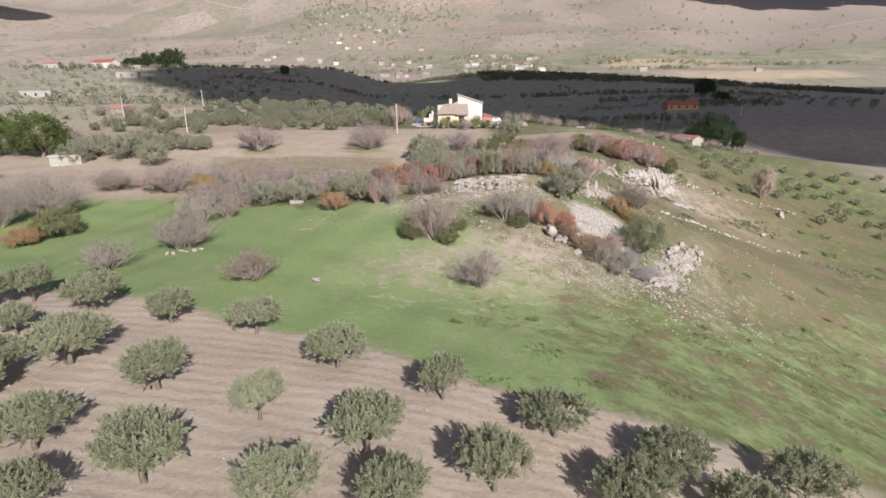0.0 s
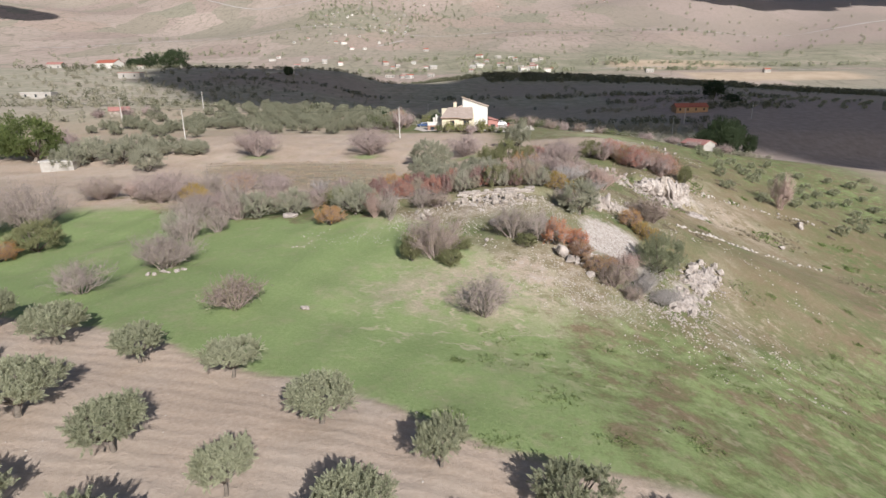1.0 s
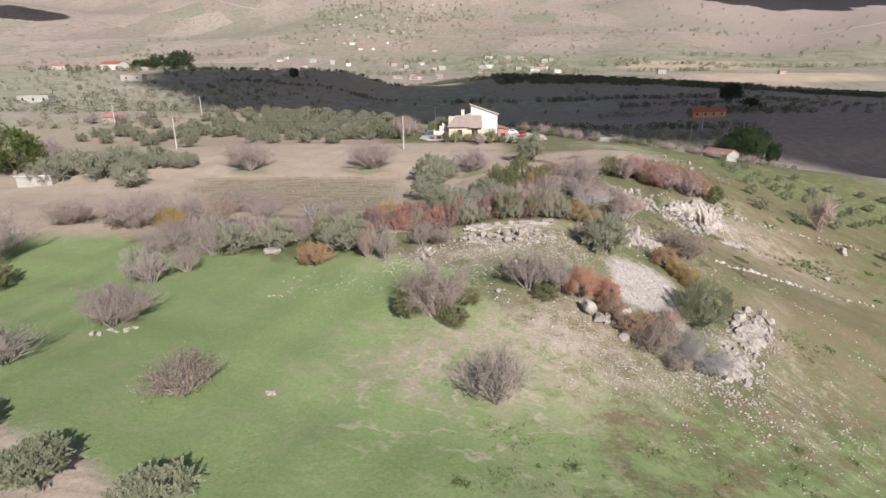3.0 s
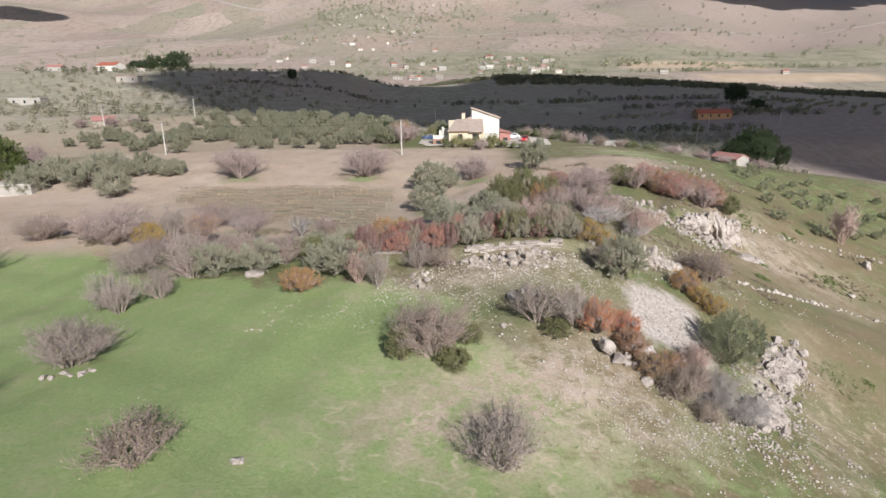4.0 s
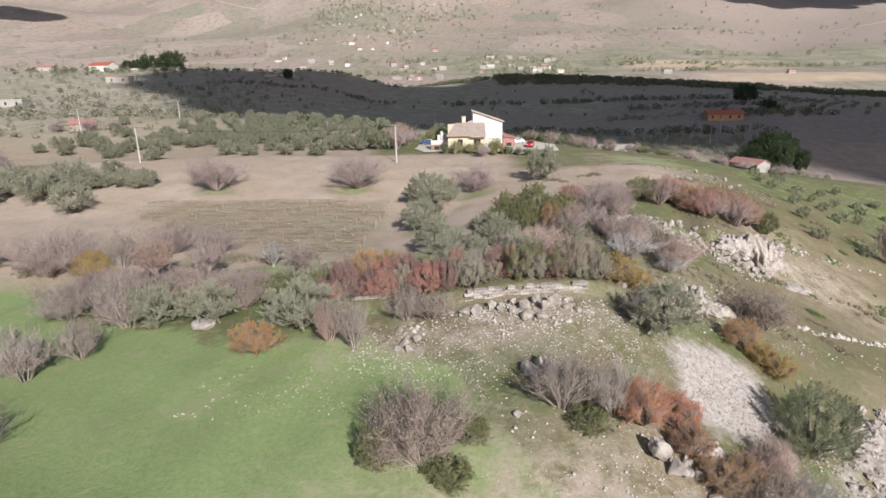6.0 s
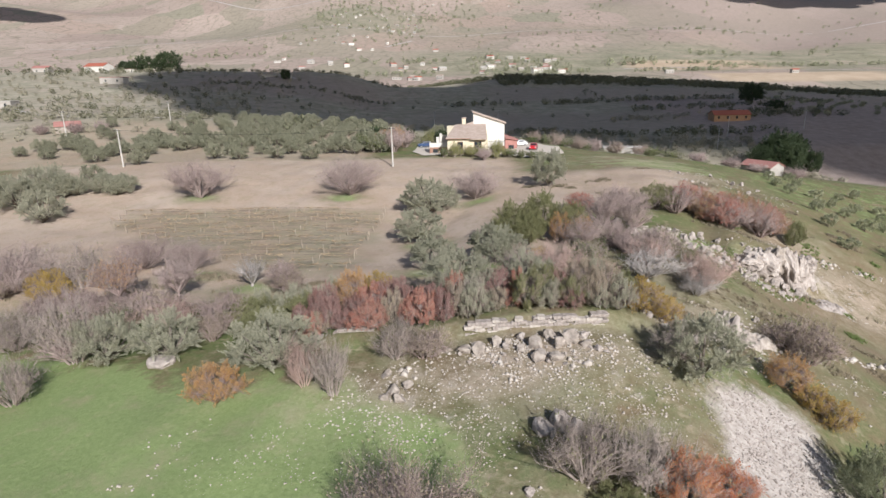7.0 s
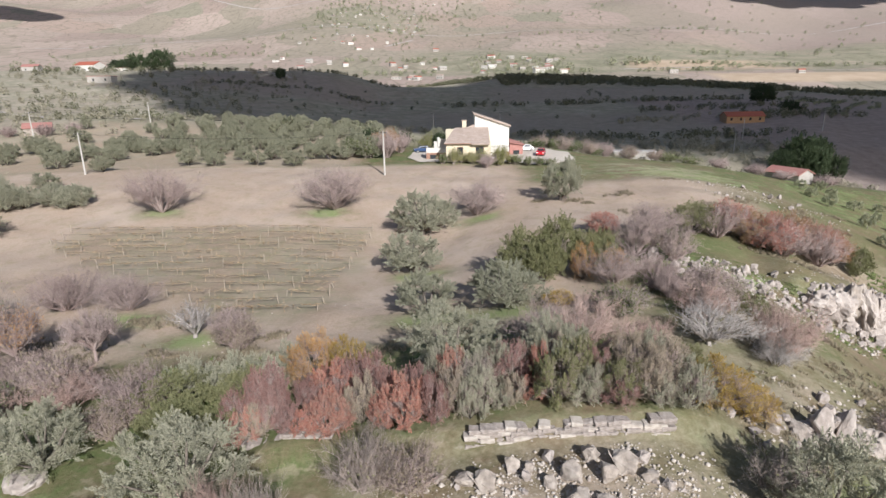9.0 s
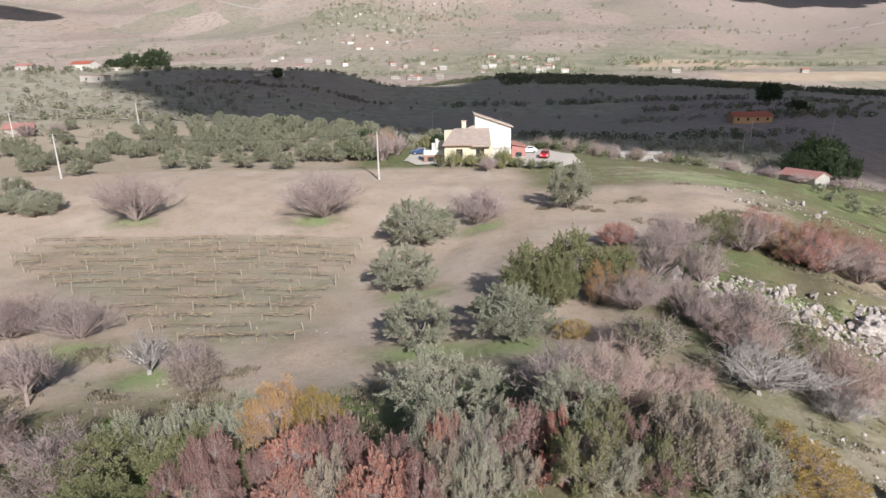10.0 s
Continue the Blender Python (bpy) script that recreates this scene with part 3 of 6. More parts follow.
# ---- plants, built once a kind and then copied ----
def tree_model(name, seed, leaf, label, category, sprayed=31000, plumes=132, stem=0.8, size=(0.125, 0.029), limbs=True, upright=1.0, loose=0.15, twig=None):
    """A tree about 4 m wide and 3.3 m high: forked trunk, limbs, and a crown of rounded leafy lobes, each a brush of short rising shoots."""
    g = np.random.RandomState(seed)
    root = tagged(new(name), label, category)
    lobes, each = max(9, plumes // 6), 15
    k = np.arange(lobes) + 0.5
    up, turn = 1 - (1.42 if stem > 0.5 else 1.8) * k / lobes, 2.4 * k + seed
    flat = np.sqrt(1 - up**2)
    way = np.stack([flat * np.cos(turn), flat * np.sin(turn), up], 1)
    lump = 1 + 0.13 * np.sin(2 * turn + seed) * flat
    middle, tall = (1.98, 0.66) if stem > 0.5 else (1.36, 1.1)
    radius = g.uniform(0.44, 0.74, lobes) * (1.1 - 0.012 * (lobes - 12))
    heart = way * (g.uniform(0.78, 1.1, lobes) * lump)[:, None] * (1.34, 1.34, tall) + (0, 0, middle)
    heart[:, 2] += np.where(up < -0.2, g.uniform(-0.05, 0.25, lobes), 0)
    # shoots over the outer side of every lobe
    n = np.arange(each) + 0.5
    su, st = 1 - 1.8 * n / each, 2.4 * n
    sphere = np.stack([np.sqrt(1 - su**2) * np.cos(st), np.sqrt(1 - su**2) * np.sin(st), su], 1)
    out = (sphere[None] + 0.25 * g.normal(size=(lobes, each, 3)) + 0.35 * way[:, None]).reshape(-1, 3)
    out /= np.linalg.norm(out, axis=1, keepdims=True)
    own = np.repeat(np.arange(lobes), each)
    start = heart[own] + out * (0.5 * radius[own])[:, None]
    rise = upright * np.clip(0.35 + 0.75 * (out[:, 2] + 0.3), 0.12, 1.0)
    shoot = 0.72 * out + np.stack([0 * rise, 0 * rise, rise], 1) + 0.14 * g.normal(size=out.shape)
    shoot /= np.linalg.norm(shoot, axis=1, keepdims=True)
    long = radius[own] * g.uniform(0.45, 0.95, len(own))
    wood = [tube([(0, 0, -0.3), (0.03, -0.03, 0.0), (0.08, 0.02, stem * 0.6), (0.04, 0.06, stem + 0.3)], (0.2, 0.15, 0.115, 0.1), 7)]
    trunk = part("trunk", mesh_of("trunk", *joined(wood), BARK, True), root)
    for m in heart[:: max(1, lobes // 8)] if limbs else ():
        knee = m * (0.45, 0.45, 0) + (0.04, 0.06, stem + 0.35 * (m[2] - stem))
        part("limb", mesh_of("limb", *tube([(0.04, 0.06, stem * 0.92), knee, m], (0.09, 0.06, 0.025), 5), BARK, True), trunk)
    if twig:
        pick = np.repeat(np.arange(len(own)), 5)
        foot = heart[own[pick]] * (0.8, 0.8, 0.75) + 0.1 * g.normal(size=(len(pick), 3))
        tip = start[pick] + shoot[pick] * (long[pick] * g.uniform(0.7, 1.3, len(pick)))[:, None] + 0.13 * g.normal(size=(len(pick), 3))
        tip[:, 2] = np.maximum(tip[:, 2], 0.1)
        part("twigwork", mesh_of("twigwork", *spikes(foot, tip, np.full(len(pick), 0.009)), twig), root)
    pick = g.randint(0, len(own), sprayed)
    s = g.uniform(-0.4, 1.05, sprayed)
    round_it = ball(g, sprayed)
    wide = (loose * radius[own] / 0.6)[pick] * np.clip(1.1 - np.clip(s, 0, 2) ** 1.8, 0.14, 1) * g.uniform(0.2, 1.05, sprayed) ** 0.5
    where = start[pick] + shoot[pick] * (s * long[pick])[:, None] + round_it * wide[:, None]
    low = stem * 0.6 + 0.25 * g.uniform(size=sprayed)
    where[:, 2] = np.where(where[:, 2] < low, low + 0.4 * g.uniform(size=sprayed), where[:, 2])
    lay = shoot[pick] + 0.5 * round_it + 0.3 * g.normal(size=(sprayed, 3))
    part("crown", mesh_of("crown", *sprays(g, where, lay, size[0], size[1], 0.4 * round_it + 0.7 * out[pick] + 0.35 * way[own[pick]] + (0, 0, 0.1)), leaf), root)
    return root


def shrub_model(name, seed, leaf, wood, label, stems=130, twigs=8, leaves=700, size=(0.09, 0.05), thick=0.009, boughs=11, raised=0.0):
    """A shrub 2 wide and 1 high: boughs from the foot, stems off the boughs, side twigs, and leaves near the ends."""
    g = np.random.RandomState(seed)
    root = tagged(new(name), label, "shrub")
    a, s = g.uniform(0, 6.283, stems), g.uniform(0.0, 1, stems) ** 0.55
    lump = 1 + 0.24 * np.sin(3 * a + seed) * s + 0.16 * np.sin(7 * a) * s
    tilt = s * 1.32
    tip = np.stack([np.sin(tilt) * np.cos(a), np.sin(tilt) * np.sin(a), 0.1 + 0.86 * np.cos(tilt)], 1) * (lump * g.uniform(0.5, 1.06, stems))[:, None]
    ba = np.arange(boughs) * 2.4 + seed
    bt = np.sqrt((np.arange(boughs) + 0.5) / boughs) * 1.1
    lead = np.stack([np.sin(bt) * np.cos(ba), np.sin(bt) * np.sin(ba), np.cos(bt)], 1)
    bfoot = lead * (0.12, 0.12, 0) + (0, 0, -0.06)
    bend = lead * (0.42, 0.42, 0.3) + 0.03 * g.normal(size=(boughs, 3)) + (0, 0, 0.05)
    btip = lead * (0.78, 0.78, 0.66) + 0.05 * g.normal(size=(boughs, 3)) + (0, 0, 0.08)
    near = np.argmax(tip @ lead.T + 0.12 * g.normal(size=(stems, boughs)), 1)
    tip += 0.42 * (lead[near] * np.linalg.norm(tip, axis=1, keepdims=True) * (1, 1, 0.9) + (0, 0, 0.06) - tip)
    u = g.uniform(0.1, 0.9, (stems, 1))
    foot = np.where(u < 0.5, bfoot[near] + (bend - bfoot)[near] * u * 2, bend[near] + (btip - bend)[near] * (u * 2 - 1))
    knee = foot + (tip - foot) * 0.5 + 0.04 * g.normal(size=(stems, 3)) + (0, 0, 0.03)
    for a in (bend, btip, foot, knee, tip):
        a[:, 2] = raised + (1 - raised) * a[:, 2]
    if raised:
        bfoot[:] = bfoot * 0.3 + (0.03, 0, raised * 0.8)
        part("trunk", mesh_of("trunk", *tube([(-0.03, 0.02, -0.08), (0.01, -0.01, raised * 0.5), (0.03, 0, raised * 1.1)], (thick * 6.5, thick * 5, thick * 4), 6), wood), root)
    main = [tube([bfoot[i], bend[i], btip[i]], (thick * (5 if raised else 3.6), thick * (3.4 if raised else 2.4), thick), 4) for i in range(boughs)]
    part("bough", mesh_of("bough", *joined(main), wood), root)
    pieces = [spikes(foot, knee + (knee - foot) * 0.25, np.full(stems, thick * 1.5)), spikes(knee, tip, np.full(stems, thick))]
    along = g.uniform(-0.1, 1.0, (stems, twigs, 1))
    start = knee[:, None] + (tip - knee)[:, None] * along
    out = (tip - foot)[:, None] * 0.2 + 0.1 * g.normal(size=(stems, twigs, 3)) + (0, 0, 0.06)
    start, end = start.reshape(-1, 3), (start + out).reshape(-1, 3)
    end[:, 2] = np.maximum(end[:, 2], 0.02)
    sub = np.repeat(np.arange(len(start)), 3)
    low = start[sub] + (end - start)[sub] * g.uniform(0.1, 1.0, (len(sub), 1))
    high = low + (end - start)[sub] * 0.35 + 0.055 * g.normal(size=(len(sub), 3)) + (0, 0, 0.015)
    high[:, 2] = np.maximum(high[:, 2], 0.02)
    pieces.append(joined([spikes(start, end, np.full(len(start), thick * 0.5)), spikes(low, high, np.full(len(sub), thick * 0.36))]))
    part("branchwork", mesh_of("branchwork", *joined(pieces[:2]), wood), root)
    part("twigwork", mesh_of("twigwork", *pieces[2], wood), root)
    if leaves:
        pick = g.randint(0, len(start), leaves)
        where = start[pick] + (end - start)[pick] * g.uniform(0.3, 1.15, (leaves, 1)) + 0.03 * g.normal(size=(leaves, 3))
        part("foliage", mesh_of("foliage", *sprays(g, where, (end - start)[pick] + 0.12 * g.normal(size=(leaves, 3)), size[0], size[1], where - (0, 0, 0.2)), leaf), root)
    return root


def planted(models, spots, g, wide, high, group, grand=None):
    """Copies of the models at spots of x, y, width and height; the models are wide x high as built."""
    floor = height([s[0] for s in spots], [s[1] for s in spots])
    for n, (x, y, w, h) in enumerate(spots):
        z = float(floor[n])
        m = pose(x, y, z - 0.05, 0, 0, g.uniform(0, 360)) @ Matrix.Diagonal((w / wide, w / wide * g.uniform(0.9, 1.1), h / high, 1))
        tagged(copy_thing((grand if grand and w > 5.6 else models)[n % len(models)], m), group=group)


def forget(models):
    for root in models:
        for ob in (*root.children_recursive, root):
            bpy.data.objects.remove(ob)


# ---- where the plants stand: x, y, width, height ----
GROVE = (
    (-32.8, 53.3, 4.2, 3.5), (-25.9, 50.3, 5, 3.3), (-18.6, 47.2, 4.1, 2.8), (-11.9, 45.3, 3.9, 2.8), (-5.4, 40.3, 4.3, 2.9), (1.1, 37, 3.4, 2.8),
    (7, 34.4, 3.9, 2.7), (12.8, 32.5, 4.3, 2.8), (20.9, 33.7, 4.6, 3), (-29.4, 46.4, 3.6, 2.5), (-22.4, 41.3, 5.3, 3.5), (-15.4, 37.9, 4.5, 3),
    (-8.7, 34.8, 3.3, 2.9), (-2.7, 32.3, 4.1, 3.2), (3.2, 29.7, 3.6, 3.2), (9.5, 29.2, 3.8, 3), (-19.1, 32.8, 4.1, 3), (-12.5, 30.1, 4.4, 3.6),
    (-5.9, 28, 3.8, 3.1), (-1.1, 27.7, 3.4, 2.9), (-35.5, 51.4, 4.9, 3.7), (-26, 39.3, 4.3, 3), (-16.5, 27.7, 3.6, 3), (-25.4, 36.6, 4.3, 3),
    (15, 29.5, 3.9, 2.9),
)
TWIG = (
    (5.1, 57.5, 4.6, 3.1), (16.9, 80.8, 3.0, 2.5), (-26.6, 68.3, 5.2, 3.3), (-31.1, 61.6, 4.7, 2.6), (-26.5, 69.1, 5.9, 3), (-28.4, 78.4, 4.2, 3.4), (-25.8, 81.0, 3.8, 2.8),
    (-32.5, 90, 6.5, 3.2), (9.2, 71.2, 4.3, 3.1), (-4.3, 78.6, 2.6, 3.3), (-0.7, 82.2, 3.2, 2.4), (-35.3, 104.1, 5.5, 4),
    (4.3, 87.1, 3.4, 2.3), (12.1, 70.8, 3.7, 2.9), (-24.8, 86.1, 4.1, 4.8), (-54.0, 89.1, 9.4, 6.4), (-60.0, 86.0, 9.2, 6.6),
)
FINE = (
    (22.4, 67.8, 3.6, 1.9), (23.6, 65.8, 3.0, 1.5), (21.4, 66.0, 3.0, 1.8), (25.2, 67.6, 2.6, 1.2), (9.4, 93.4, 3.4, 2.0), (24.2, 94.0, 3.2, 1.8),
)
PALE = (
    (20.3, 95.1, 5.7, 2.8), (-17.4, 103.3, 3.6, 2.9),
)
PURPLE = (
    (-31.9, 109.8, 7, 3.6), (-26.2, 109.6, 5.8, 3.2), (-15.6, 91, 5.4, 2.7),
    (-41.7, 102.4, 9.1, 4.6), (-25.4, 86.6, 5.3, 2.7),
    (17.5, 107.2, 6, 3), (25.8, 120.9, 6.4, 3.2), (33.6, 122.4, 5.5, 3.4), (40.2, 120.6, 5.2, 3.4), (44.6, 121.0, 4.6, 3.4), (24.6, 112.0, 5.0, 3.4), (21.6, 114.0, 5.4, 3.6), (9.1, 92.6, 5.5, 2.7), (-13.9, 144.9, 10.6, 5.9), (7.8, 140.1, 8.2, 4.6), (-39.2, 144, 10.5, 5.9),
    (20.9, 106.4, 4.4, 2.6),
)
PINK = (
    (25.6, 95.8, 5.4, 3.2), (11.5, 91.6, 5.4, 2.7), (-6.3, 79.7, 2.4, 2.8), (71.8, 125.6, 4.8, 6.3), (20.9, 69.4, 3.4, 1.9),
)
RED = (
    (39.3, 121.8, 7.6, 4.3), (45.3, 122.8, 6.2, 4.7),
    (35.9, 124.5, 6.8, 4.1), (21, 123.5, 4.8, 2.4),
)
FLAME = (
    (13.6, 70.0, 3.4, 3.2), (16, 70.9, 2.9, 2.1),
)
RUST = (
    (37.4, 122.6, 5.5, 4.2), (42.2, 124.0, 6, 4.6), (46.8, 122.4, 4.6, 4.2), (-9.5, 194, 6.0, 6.6), (-13.5, 199, 5.0, 5.0), (15.9, 68.6, 3, 2.2), (17.0, 67.0, 3.2, 2.1), (18.6, 67.8, 2.8, 1.9),
)
ORANGE = (
    (-11.6, 79.1, 4, 2.7), (-5.1, 92.5, 4.1, 3.5), (25.8, 82.8, 3.6, 2.6), (15.2, 108.6, 2.8, 3.8), (17.6, 108.4, 3.0, 3.2), (-49.8, 76.9, 5.5, 2.7),
)
YELLOW = (
    (16.7, 86.6, 4.4, 2.6), (18.6, 86.6, 3.0, 2.2), (-36.5, 100.6, 4.6, 3.6), (-34.6, 98.6, 4.2, 2.8), (-2.8, 91.6, 3.0, 3.2), (12, 103, 2.8, 1.4), (27.8, 80.4, 3.3, 2.2), (26.8, 81.4, 2.8, 2.0),
)
GREEN = (
    (-47.8, 80.5, 6.4, 4.4), (10.4, 111.2, 5.4, 5.2), (13.4, 110.8, 5.6, 6.0), (11.8, 108.8, 4.6, 4.2), (8.9, 109.6, 3.4, 3.0), (16.6, 109.4, 4.6, 4.6), (49.6, 121.8, 3.4, 3.8), (31.3, 123.9, 6.5, 3.8), (-13.2, 91, 4.9, 2.5), (-8.6, 90.2, 4.7, 2.4),
    (15.2, 87.8, 3.0, 2.4), (-11.4, 87.1, 4.5, 2.6), (-9, 87.1, 2.9, 1.8), (11.3, 87.9, 3.3, 1.8), (26.1, 101.4, 3.1, 1.7), (3.5, 68.8, 3, 1.5),
    (10.4, 69.7, 2.8, 1.4), (-1.4, 67.0, 2.8, 3.1), (2.4, 66.0, 2.8, 1.9),
)
BROWN = (
    (0.9, 67.6, 6, 4.1), (18.4, 65.4, 3.4, 2.0), (19.8, 66.6, 3.2, 2.2), (20.0, 64.2, 2.4, 1.3), (30.4, 87.5, 4.9, 2.8), (-52.9, 104.4, 6.6, 3.3), (12.8, 86.4, 3.3, 2.3), (30, 88.3, 5.1, 2.6), (-12.8, 100.6, 3.6, 2.4),
    (1.2, 81.8, 3.3, 1.9), (-15.3, 87.9, 2.8, 2), (-15.3, 56.3, 4.5, 2.3), (33, 206, 6, 3.4), (40, 207.5, 6, 3.8), (50, 206, 5.5, 3.2), (27, 204, 4.5, 3.0), (57, 207, 5, 3.0),
)
SILVER = (
    (-22.2, 86.0, 5.2, 3.9), (-17.5, 85.6, 5.5, 3.7), (-30.3, 79.6, 3.6, 4.0), (-9, 82.5, 6.3, 4.1), (-67.4, 146.4, 9.4, 6.2),
    (-59.4, 133.3, 8.2, 5.4),  (3.6, 91.6, 6.5, 4.3), (8.9, 89.2, 4.4, 3.4),
)
OLIVE = (
    (-76.9, 143.6, 9.3, 6.1), (-68.2, 140, 9.6, 6.4), (-64.1, 145.5, 7.5, 5), (-78.4, 137.9, 8.3, 5.5), (-57.7, 147.7, 6.4, 4.2), (0.1, 135.1, 10, 6.6),
    (-0.7, 120.5, 7.7, 5.1), (1.3, 106.4, 6.4, 4.2), (7.9, 104.2, 6.8, 4.5), (19.8, 141.4, 6.8, 6.6), (-53.9, 147, 6, 4), (18.4, 80.0, 5.8, 4.9),
    (-62.4, 147.3, 5.8, 3.8), (-54.9, 146.2, 5.7, 3.8),
)
PINE = (
    (-92.1, 147.1, 15.8, 11.5), (-104.1, 148.9, 14.1, 11.7),
)

g = np.random.RandomState(11)
OLIVES = [tree_model("olive_tree", s, OLIVE_LEAF, "grey-green olive tree with a short forked trunk on ploughed soil", "olive tree") for s in (1, 2, 3)]
planted(OLIVES, GROVE, g, 4.0, 3.3, "olive grove on ploughed soil")
GRAND = [tree_model("olive_tree", s, GREY_LEAF, "large grey-green olive tree standing on bare soil", "olive tree", 29000, 96, 0.3, (0.09, 0.029), True, 0.85, 0.15) for s in (14, 15, 16)]
planted(GRAND, OLIVE, g, 4.0, 3.3, "olive trees beyond the hedge")
KNOLL_LEAF = leafage("knoll_olive_leaf", ((0.15, 0.168, 0.095), (0.215, 0.232, 0.14), (0.30, 0.305, 0.2)), 0.3)
KNOLL = [tree_model("olive_tree", 20, KNOLL_LEAF, "dense dark green olive bush beside the stone slide", "olive tree", 40000, 120, 0.15, (0.07, 0.02), True, 1.5, 0.13)]
planted(KNOLL, ((26.2, 73.4, 6.4, 5.0),), g, 4.0, 3.2, "olive trees beyond the hedge")
forget(KNOLL)
SILVERS = [tree_model("wild_olive", s, SILVER_LEAF, "silvery wild olive bush with pale leaves at the field edge", "olive bush", 36000, 90, 0.2, (0.07, 0.023), True, 1.1, 0.13) for s in (5, 6)]
planted(SILVERS, SILVER, g, 4.0, 3.2, "wild olives along the hedge")
BUSHES = [tree_model("green_shrub", s, BUSH_LEAF, "dense olive-green evergreen shrub beside the vineyard", "shrub", 24000, 110, 0.15, (0.08, 0.04), True, 0.55, 0.19) for s in (22, 23)]
planted(BUSHES, GREEN, g, 4.0, 3.2, "shrubs of the hedge and knoll")
PINES = [tree_model("pine_tree", 7, PINE_LEAF, "broad green pine tree beside a low farm shed", "pine tree", 24000, 120, 0.3, (0.09, 0.04), True, 0.5, 0.2)]
planted(PINES, PINE, g, 4.0, 3.2, "")
for name, spots, leaf, label, seeds in (
    ("red_shrub", RED, RED_LEAF, "shrub with pinkish-red autumn leaves on upright stems", (26, 27, 28)),
    ("red_shrub", FLAME, FLAME_LEAF, "shrub with vivid red and orange autumn leaves among rocks", (37, 38)),
    ("rust_shrub", RUST, RUST_LEAF, "rusty brown autumn shrub below the outcrop", (41, 42)),
    ("orange_shrub", ORANGE, ORANGE_LEAF, "shrub with orange-brown autumn leaves", (29, 30)),
    ("yellow_shrub", YELLOW, YELLOW_LEAF, "shrub with yellow and olive autumn leaves", (35, 36)),
):
    models = [tree_model(name, s, leaf, label, "shrub", 22000, 96, 0.12, (0.058, 0.031), True, 1.2, 0.17, TWIG_PURPLE) for s in seeds[:2]]
    grand = [tree_model(name, s + 3, leaf, label, "shrub", 26000, 132, 0.12, (0.052, 0.027), True, 1.2, 0.17, TWIG_PURPLE) for s in seeds[:2]] if any(w > 5.6 for _, _, w, _ in spots) else []
    planted(models, spots, g, 4.0, 3.2, "shrubs of the hedge and knoll", grand)
    forget(models + grand)
KINDS = (
    ("bare_shrub", TWIG, BUSH_LEAF, TWIG_GREY, "nearly leafless grey shrub with dense thin twigs in grass", 120, 140, 10),
    ("bare_shrub", PURPLE, BROWN_LEAF, TWIG_PURPLE, "leafless purple-grey shrub with dense branching twigs", 60, 115, 9),
    ("bare_shrub", PINK, None, TWIG_PINK, "leafless pinkish-brown shrub with fine twigs on stony ground", 0, 150, 11),
    ("pale_shrub", PALE, None, TWIG_PALE, "bleached bare shrub with thick pale branches", 0, 48, 6),
    ("bare_shrub", FINE, None, TWIG_PALE, "leafless pale pinkish-grey shrub with very fine twigs", 0, 170, 11),
    ("brown_shrub", BROWN, BROWN_LEAF, TWIG_PURPLE, "dry brown shrub with few withered leaves", 1100, 130, 8),
)
for name, spots, leaf, wood, label, leaves, stems, twigs in KINDS:
    thick = 0.014 if name == "pale_shrub" else 0.006 if spots is FINE else 0.0075
    up = 0.22 if name == "pale_shrub" else 0.02 if spots is PURPLE else 0.0
    models = [shrub_model(name, s, leaf, wood, label, stems, twigs, leaves * 2, (0.05, 0.03), thick, 11, up) for s in (31, 32)]
    grand = [shrub_model(name, s, leaf, wood, label, int(stems * 1.7), twigs + 2, leaves * 4, (0.032, 0.02), thick * 0.6, 15, up) for s in (33, 34)] if any(w > 5.6 for _, _, w, _ in spots) else []
    planted(models, spots, g, 1.7, 0.92, "shrubs of the hedge and knoll", grand)
    forget(models + grand)
forget(BUSHES + SILVERS + PINES + GRAND)

# the tangled hedge above the terrace wall: narrow upright shrubs of mixed kinds, shoulder to shoulder
BEIGE_LEAF = leafage("beige_leaf", ((0.30, 0.245, 0.18), (0.38, 0.32, 0.245), (0.46, 0.40, 0.315)))
SCARLET_LEAF = leafage("scarlet_leaf", ((0.35, 0.125, 0.095), (0.42, 0.185, 0.14), (0.45, 0.26, 0.20), (0.44, 0.34, 0.275)))
MAROON_LEAF = leafage("maroon_leaf", ((0.20, 0.10, 0.085), (0.29, 0.165, 0.145), (0.37, 0.25, 0.22)))
hk = np.random.RandomState(77)
TANGLE = {
    "maroon": ("maroon_shrub", MAROON_LEAF, "upright maroon shrub with thin leaves in the hedge", 9000),
    "red": ("red_shrub", SCARLET_LEAF, "upright shrub with scarlet autumn leaves in the hedge", 14000),
    "rose": ("red_shrub", RED_LEAF, "upright shrub with pinkish-red autumn leaves in the hedge", 13000),
    "beige": ("dry_shrub", BEIGE_LEAF, "dry beige shrub with withered leaves in the hedge", 11000),
    "silver": ("silver_shrub", SILVER_LEAF, "upright silvery green shrub in the hedge", 11000),
    "green": ("green_shrub", BUSH_LEAF, "dull green upright shrub in the hedge", 13000),
}
